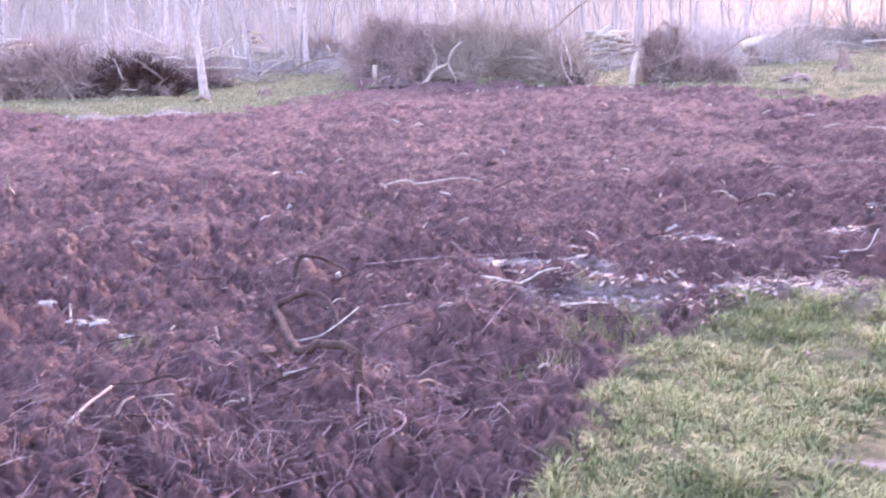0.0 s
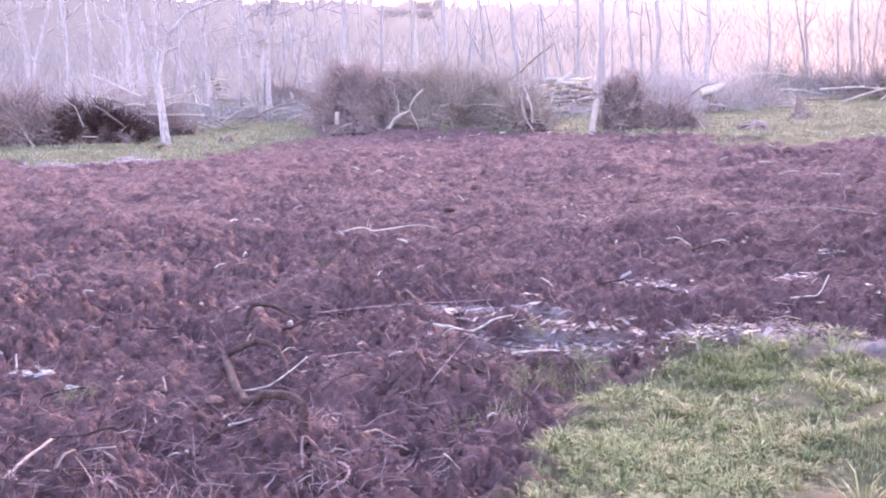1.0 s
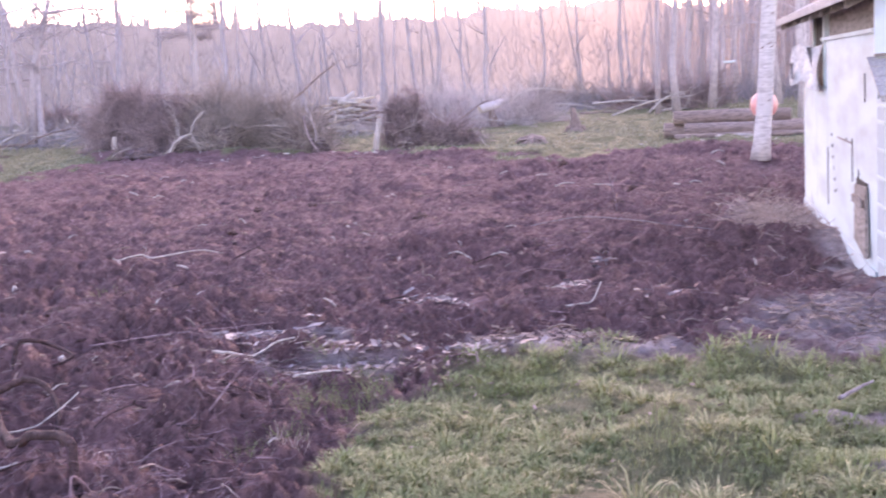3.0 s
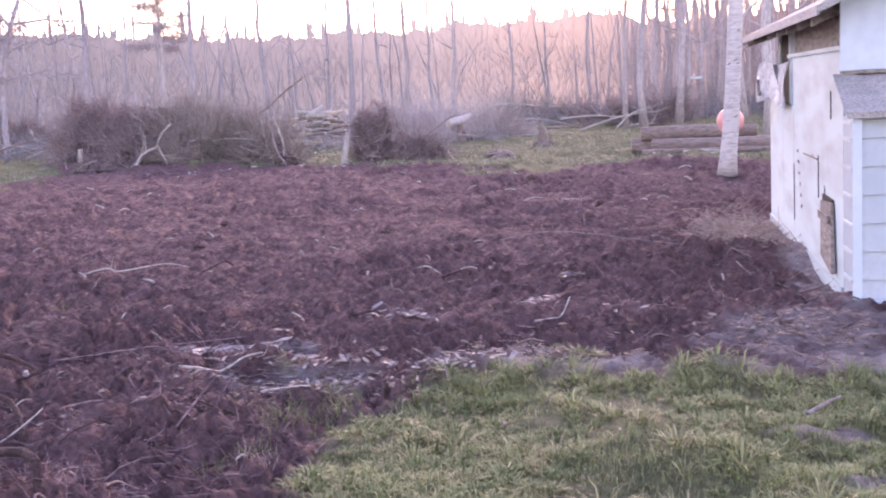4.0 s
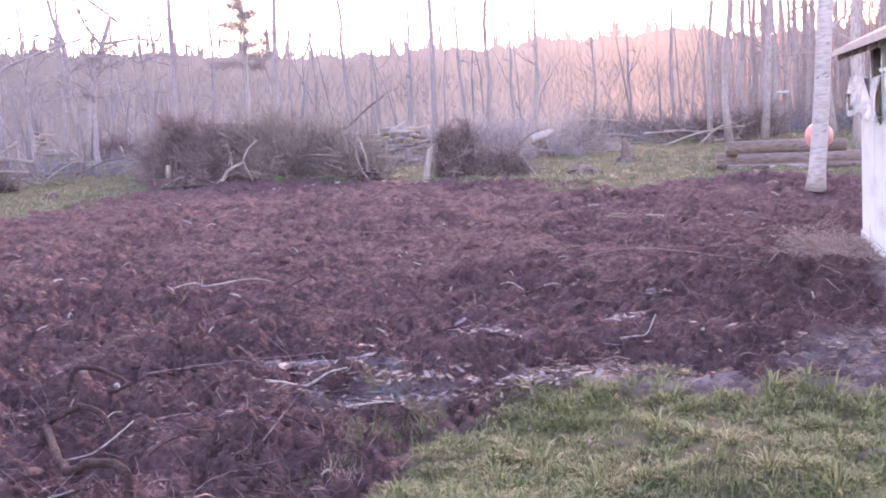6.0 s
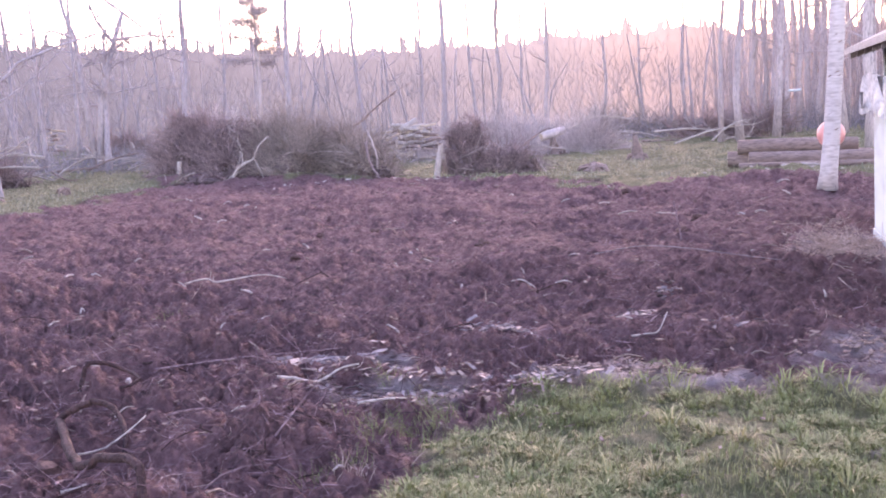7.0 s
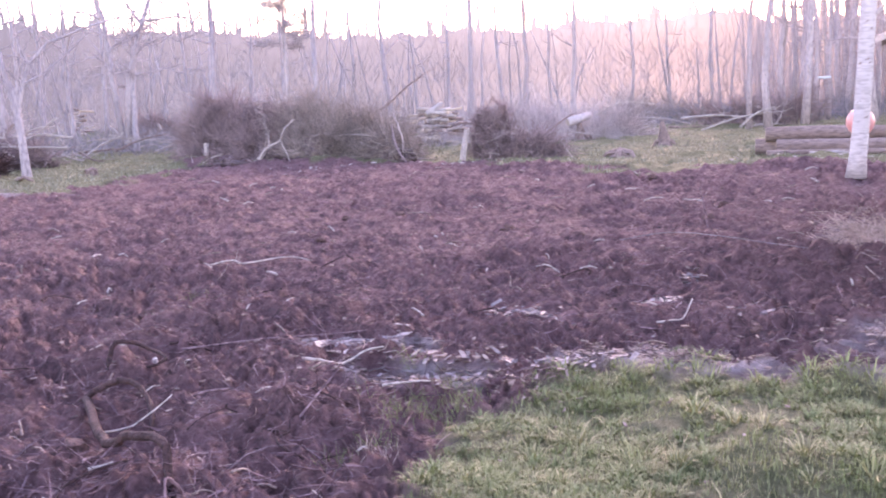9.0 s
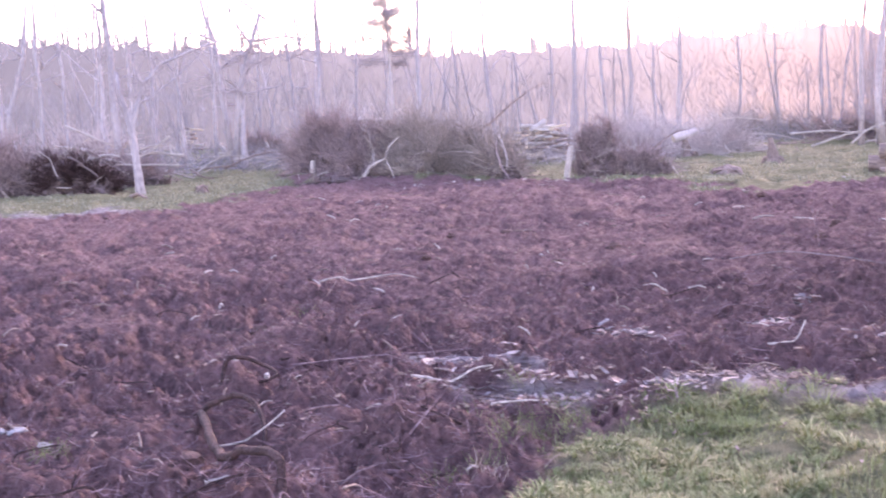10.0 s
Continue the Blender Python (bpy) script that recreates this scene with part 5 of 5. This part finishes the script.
def build_puddle(x, y, a, b, seed):
    g = Geo()
    n = 40
    g.v.append((0, 0, 0))
    for k in range(n):
        th = 2 * math.pi * k / n
        q = 1.15 + 0.5 * (float(vnoise(np.array([2.2 * math.cos(th) + seed * 9.0]), np.array([2.2 * math.sin(th)]), seed)[0]) - 0.5)
        g.v.append((a * q * math.cos(th), b * q * math.sin(th), 0))
    g.v.append((0, 0, -0.03))
    g.f = [(0, 1 + k, 1 + (k + 1) % n) for k in range(n)] + [(n + 1, 1 + (k + 1) % n, 1 + k) for k in range(n)]
    xs = np.array([x + a * 0.5 * math.cos(t) for t in range(7)])
    ys = np.array([y + b * 0.5 * math.sin(t) for t in range(7)])
    z = float(np.median(height(xs, ys))) + 0.006
    ob = part("puddle", g, M_WATER)
    ob.matrix_basis = pose(x, y, z)
    tagged(ob, "shallow puddle of pale muddy water in the soil", "puddle", "puddles at the turf's edge")


for k, ((x, y), a, b) in enumerate(PUDDLES[:3] + PUDDLES[7:]):
    build_puddle(x, y, a, b, k + 1)


# ---- what nobody could count: fibres, chips, straw and grass ----
def scatter(nr, n, az0, az1, r0, r1, even=0.5):
    a = np.radians(nr.uniform(az0, az1, n))
    r = r0 * (r1 / r0) ** (nr.random(n) ** even)
    return -r * np.sin(a), r * np.cos(a), r


def off_shed(x, y):
    return ~((x > 1.35) & (y > 8.6) & (y < 14.6))


def soil_fibres():
    nr = np.random.default_rng(90)
    for n, ln, rad, mt, up, nm, lb in ((26000, (0.05, 0.24), 0.003, M_STRAND, 0.25, "root_fibres", "fine brown root fibres strewn over the tilled soil"),
                                       (520, (0.05, 0.2), 0.003, M_STRAW, 0.2, "straw_litter", "scattered pale straw and dry stems on the soil"),
                                       (260, (0.15, 0.4), 0.005, M_STRAND, 0.7, "dry_stems", "bent dry stems standing out of the soil")):
        x, y, r = scatter(nr, n, -10, 47, 3.2, 30, 0.8)
        keep = (edge_distance(x, y, SOIL) > 0.05) & off_shed(x, y)
        x, y, r = x[keep], y[keep], r[keep]
        k = len(x)
        th = nr.uniform(0, 2 * math.pi, k)
        p = np.column_stack([x, y, height(x, y) + 0.006])
        d = np.column_stack([np.cos(th), np.sin(th), nr.normal(0.12, up, k)])
        s = np.clip(0.95 - 0.008 * r, 0.7, 1.0)
        tagged(part(nm, strands(nr, p, d, nr.uniform(*ln, k) * s, rad * s * nr.uniform(0.6, 1.5, k), 0.35, 3, 3), mt), lb, "litter", kind="stuff")


soil_fibres()


def chips(name, label, n, spots, size, material, seed):
    """Thin flat flakes lying at all angles."""
    nr = np.random.default_rng(seed)
    g = Geo()
    for (cx, cy), a, b in spots:
        x, y = cx + nr.normal(0, a * 0.5, n), cy + nr.normal(0, b * 0.5, n)
        z = height(x, y)
        for i in range(n):
            th, l, w = nr.uniform(0, 6.28), nr.uniform(0.4, 1.4) * size, nr.uniform(0.2, 0.5) * size
            u, v = Vector((math.cos(th), math.sin(th), nr.normal(0, 0.2))) * l, Vector((-math.sin(th), math.cos(th), nr.normal(0, 0.25))) * w
            c = Vector((x[i], y[i], z[i] + 0.014))
            e = Vector((0, 0, 0.002))
            q = [c - u - v * 0.7, c + u * 0.8 - v, c + u + v * 0.6, c - u * 0.9 + v]
            g.add([p - e for p in q] + [p + e for p in q], [(3, 2, 1, 0), (4, 5, 6, 7), (0, 1, 5, 4), (1, 2, 6, 5), (2, 3, 7, 6), (3, 0, 4, 7)])
    tagged(part(name, g, material), label, "litter", kind="stuff")


chips("bark_flakes", "patches of pale bark flakes trodden into the soil", 46, [((-1.8, 9.0), 0.2, 0.14), ((-0.72, 9.5), 0.24, 0.15), ((-0.02, 8.75), 0.2, 0.3), ((-0.62, 10.4), 0.08, 0.2), ((-2.75, 7.66), 0.3, 0.16)], 0.05, M_FLAKE, 1)
chips("bark_flakes", "grey brown leaves and flakes along the turf's edge", 330, [((-1.9, 6.7), 0.7, 0.35), ((-0.8, 7.15), 0.7, 0.22), ((1.0, 7.85), 0.8, 0.7)], 0.028, M_LEAF, 2)
# flakes that also brighten the wet patches like broken water sheen
chips("bark_flakes", "pale grey flakes, partly standing in for sheen on the wet patches", 70, [((-2.6, 7.6), 0.5, 0.22), ((-2.0, 6.8), 0.55, 0.22), ((-1.1, 6.95), 0.5, 0.16), ((-1.8, 9.0), 0.25, 0.2)], 0.042, M_FLAKE, 5)
chips("wood_chips", "pale wood chips scattered along the field's far edge", 42, [((-10.5, 27.6), 3.0, 1.0), ((-5.0, 26.6), 3.0, 1.2), ((1.5, 25.8), 2.5, 1.4), ((-8.0, 36.0), 3.0, 2.0), ((-17.0, 21.2), 3.0, 1.0)], 0.07, M_PALE, 3)
chips("dead_leaves", "brown dead leaves lying on the soil", 420, [((-3.0, 8.0), 3.5, 3.5), ((-5.0, 13.0), 6.0, 6.0), ((-6.5, 18.0), 8.0, 7.0)], 0.025, M_LEAF, 4)


def straw_bed():
    nr = np.random.default_rng(95)
    n = 1600
    x, y = 1.1 + nr.normal(0, 0.22, n), 13.2 + nr.normal(0, 0.9, n)
    keep = (x < 1.48)
    x, y = x[keep], y[keep]
    k = len(x)
    th = nr.uniform(0, 6.28, k)
    p = np.column_stack([x, y, height(x, y) + 0.01])
    tagged(part("straw_bed", strands(nr, p, np.column_stack([np.cos(th), np.sin(th), nr.normal(0.1, 0.2, k)]), nr.uniform(0.08, 0.3, k), np.full(k, 0.005), 0.25), M_STRAW), "loose straw spilled at the foot of the shed", "straw", kind="stuff")


straw_bed()


def grass(name, label, n, area, ln, wid, seed, material, sparse=0.3, tuft=5.0):
    """Bent blades, thick in tufts and thin between."""
    nr = np.random.default_rng(seed)
    az0, az1, r0, r1, inside = area
    x, y, r = scatter(nr, n, az0, az1, r0, r1, 0.75)
    soil, mud = zones(x, y)
    den = vnoise(x * tuft, y * tuft, seed) * 0.7 + vnoise(x * tuft * 0.35, y * tuft * 0.35, seed + 1) * 0.5
    keep = (nr.random(n) > soil * 1.15) & (nr.random(n) > mud * 0.9) & (den > sparse + 0.25 * nr.random(n)) & off_shed(x, y)
    x, y, r, den = x[keep], y[keep], r[keep], den[keep]
    k = len(x)
    s = np.maximum(1.0, r / r0 * 0.5) if inside else np.ones(k)
    th = nr.uniform(0, 2 * math.pi, k)
    lean = nr.uniform(0.15, 0.95, k)
    l = nr.uniform(*ln, k) * (0.55 + 0.8 * den)
    w = wid * nr.uniform(0.6, 1.3, k) * s
    p = np.column_stack([x, y, height(x, y) - 0.008])
    side = np.column_stack([-np.sin(th), np.cos(th), np.zeros(k)])
    out = np.column_stack([np.cos(th), np.sin(th), np.zeros(k)])
    up = np.array([[0, 0, 1.0]])
    mid = p + out * (l * lean * 0.35)[:, None] + up * (l * 0.62)[:, None]
    tip = p + out * (l * lean)[:, None] + up * (l * (1.02 - 0.45 * lean))[:, None]
    v = np.stack([p - side * w[:, None], p + side * w[:, None], mid + side * (w * 0.75)[:, None], mid - side * (w * 0.75)[:, None], tip], axis=1).reshape(-1, 3)
    g = Geo()
    base = (np.arange(k) * 5)[:, None]
    g.v = [tuple(q) for q in v.tolist()]
    g.f = [tuple(q) for q in (base + np.array([[0, 1, 2, 3]])).tolist()] + [tuple(q) for q in (base + np.array([[3, 2, 4]])).tolist()]
    tagged(part(name, g, material), label, "grass", kind="stuff")


grass("lawn_grass", "short tufted yellow green grass of the yard", 110000, (-24, 30, 2.4, 8.2, False), (0.02, 0.06), 0.0028, 110, M_GRASS, 0.36, 3.2)


def tufts(name, label, n, per, seed, material, ln):
    """Tufts whose blades splay out from their middle."""
    nr = np.random.default_rng(seed)
    cx, cy, _ = scatter(nr, n, -24, 28, 2.4, 8.0, 0.75)
    soil, mud = zones(cx, cy)
    keep = (soil < 0.45) & (mud < 0.7) & off_shed(cx, cy) & (vnoise(cx * 1.1, cy * 1.1, seed) > 0.25)
    cx, cy = np.repeat(cx[keep], per), np.repeat(cy[keep], per)
    size = np.repeat(nr.uniform(0.4, 1.35, keep.sum()) * (0.5 + vnoise(cx[::per] * 1.6, cy[::per] * 1.6, seed + 3)), per)
    k = len(cx)
    th, q = nr.uniform(0, 2 * math.pi, k), nr.random(k) ** 0.7
    x, y = cx + 0.05 * size * q * np.cos(th), cy + 0.05 * size * q * np.sin(th)
    p = np.column_stack([x, y, height(x, y) - 0.006])
    l = nr.uniform(*ln, k) * size
    d = np.column_stack([np.cos(th) * (0.2 + q), np.sin(th) * (0.2 + q), np.full(k, 0.95)]) + nr.normal(0, 0.2, (k, 3))
    d /= np.linalg.norm(d, axis=1, keepdims=True)
    side = np.column_stack([-np.sin(th), np.cos(th), np.zeros(k)]) * (nr.uniform(0.0022, 0.0045, k))[:, None]
    mid = p + d * (l * 0.6)[:, None]
    tip = p + d * l[:, None] + np.column_stack([np.cos(th), np.sin(th), np.full(k, -0.7)]) * (l * 0.28)[:, None]
    v = np.stack([p - side, p + side, mid + side * 0.8, mid - side * 0.8, tip], axis=1).reshape(-1, 3)
    g = Geo()
    base = (np.arange(k) * 5)[:, None]
    g.v = [tuple(a) for a in v.tolist()]
    g.f = [tuple(a) for a in (base + np.array([[0, 1, 2, 3]])).tolist()] + [tuple(a) for a in (base + np.array([[3, 2, 4]])).tolist()]
    tagged(part(name, g, material), label, "grass", kind="stuff")


tufts("lawn_tufts", "splayed yellow green tufts in the turf", 4200, 34, 111, M_GRASS, (0.03, 0.085))
tufts("dry_tufts", "splayed pale dry tufts in the turf", 230, 30, 113, M_DRYGRASS, (0.05, 0.13))
grass("meadow_grass", "rough dull grass beyond the tilled field", 60000, (-10, 46, 21, 52, True), (0.04, 0.12), 0.010, 112, M_MEADOW, 0.3, 1.2)
# tufts standing in the tilled soil
def lone_tufts(name, spots, material, label, seed):
    nr = np.random.default_rng(seed)
    ps = []
    for x, y, n in spots:
        ps.append(np.column_stack([x + nr.normal(0, 0.07, n), y + nr.normal(0, 0.07, n), np.zeros(n)]))
    p = np.concatenate(ps)
    n = len(p)
    p[:, 2] = height(p[:, 0], p[:, 1])
    d = np.column_stack([nr.normal(0, 0.45, n), nr.normal(0, 0.45, n), np.ones(n)])
    tagged(part(name, strands(nr, p, d, nr.uniform(0.04, 0.12, n), np.full(n, 0.0018), 0.25), material), label, "grass", kind="stuff")


lone_tufts("dry_grass", [(-1.76, 5.2, 30), (-2.9, 3.75, 25), (-2.15, 4.1, 20), (-3.3, 3.6, 25), (-4.2, 8.9, 14), (-2.5, 3.6, 25)], M_STRAW, "small dry grass tufts in the turned soil", 120)
lone_tufts("green_tufts", [(-4.88, 9.5, 40), (-4.2, 5.1, 60), (-3.7, 3.5, 40), (-2.1, 6.95, 40), (-1.95, 5.2, 25), (-1.95, 6.05, 30), (-1.82, 5.9, 50), (-1.8, 6.2, 50), (-1.68, 6.48, 50), (-1.82, 5.4, 35), (-1.6, 6.3, 60), (-1.65, 6.1, 50)], M_GRASS, "small green tufts in the turned soil", 121)
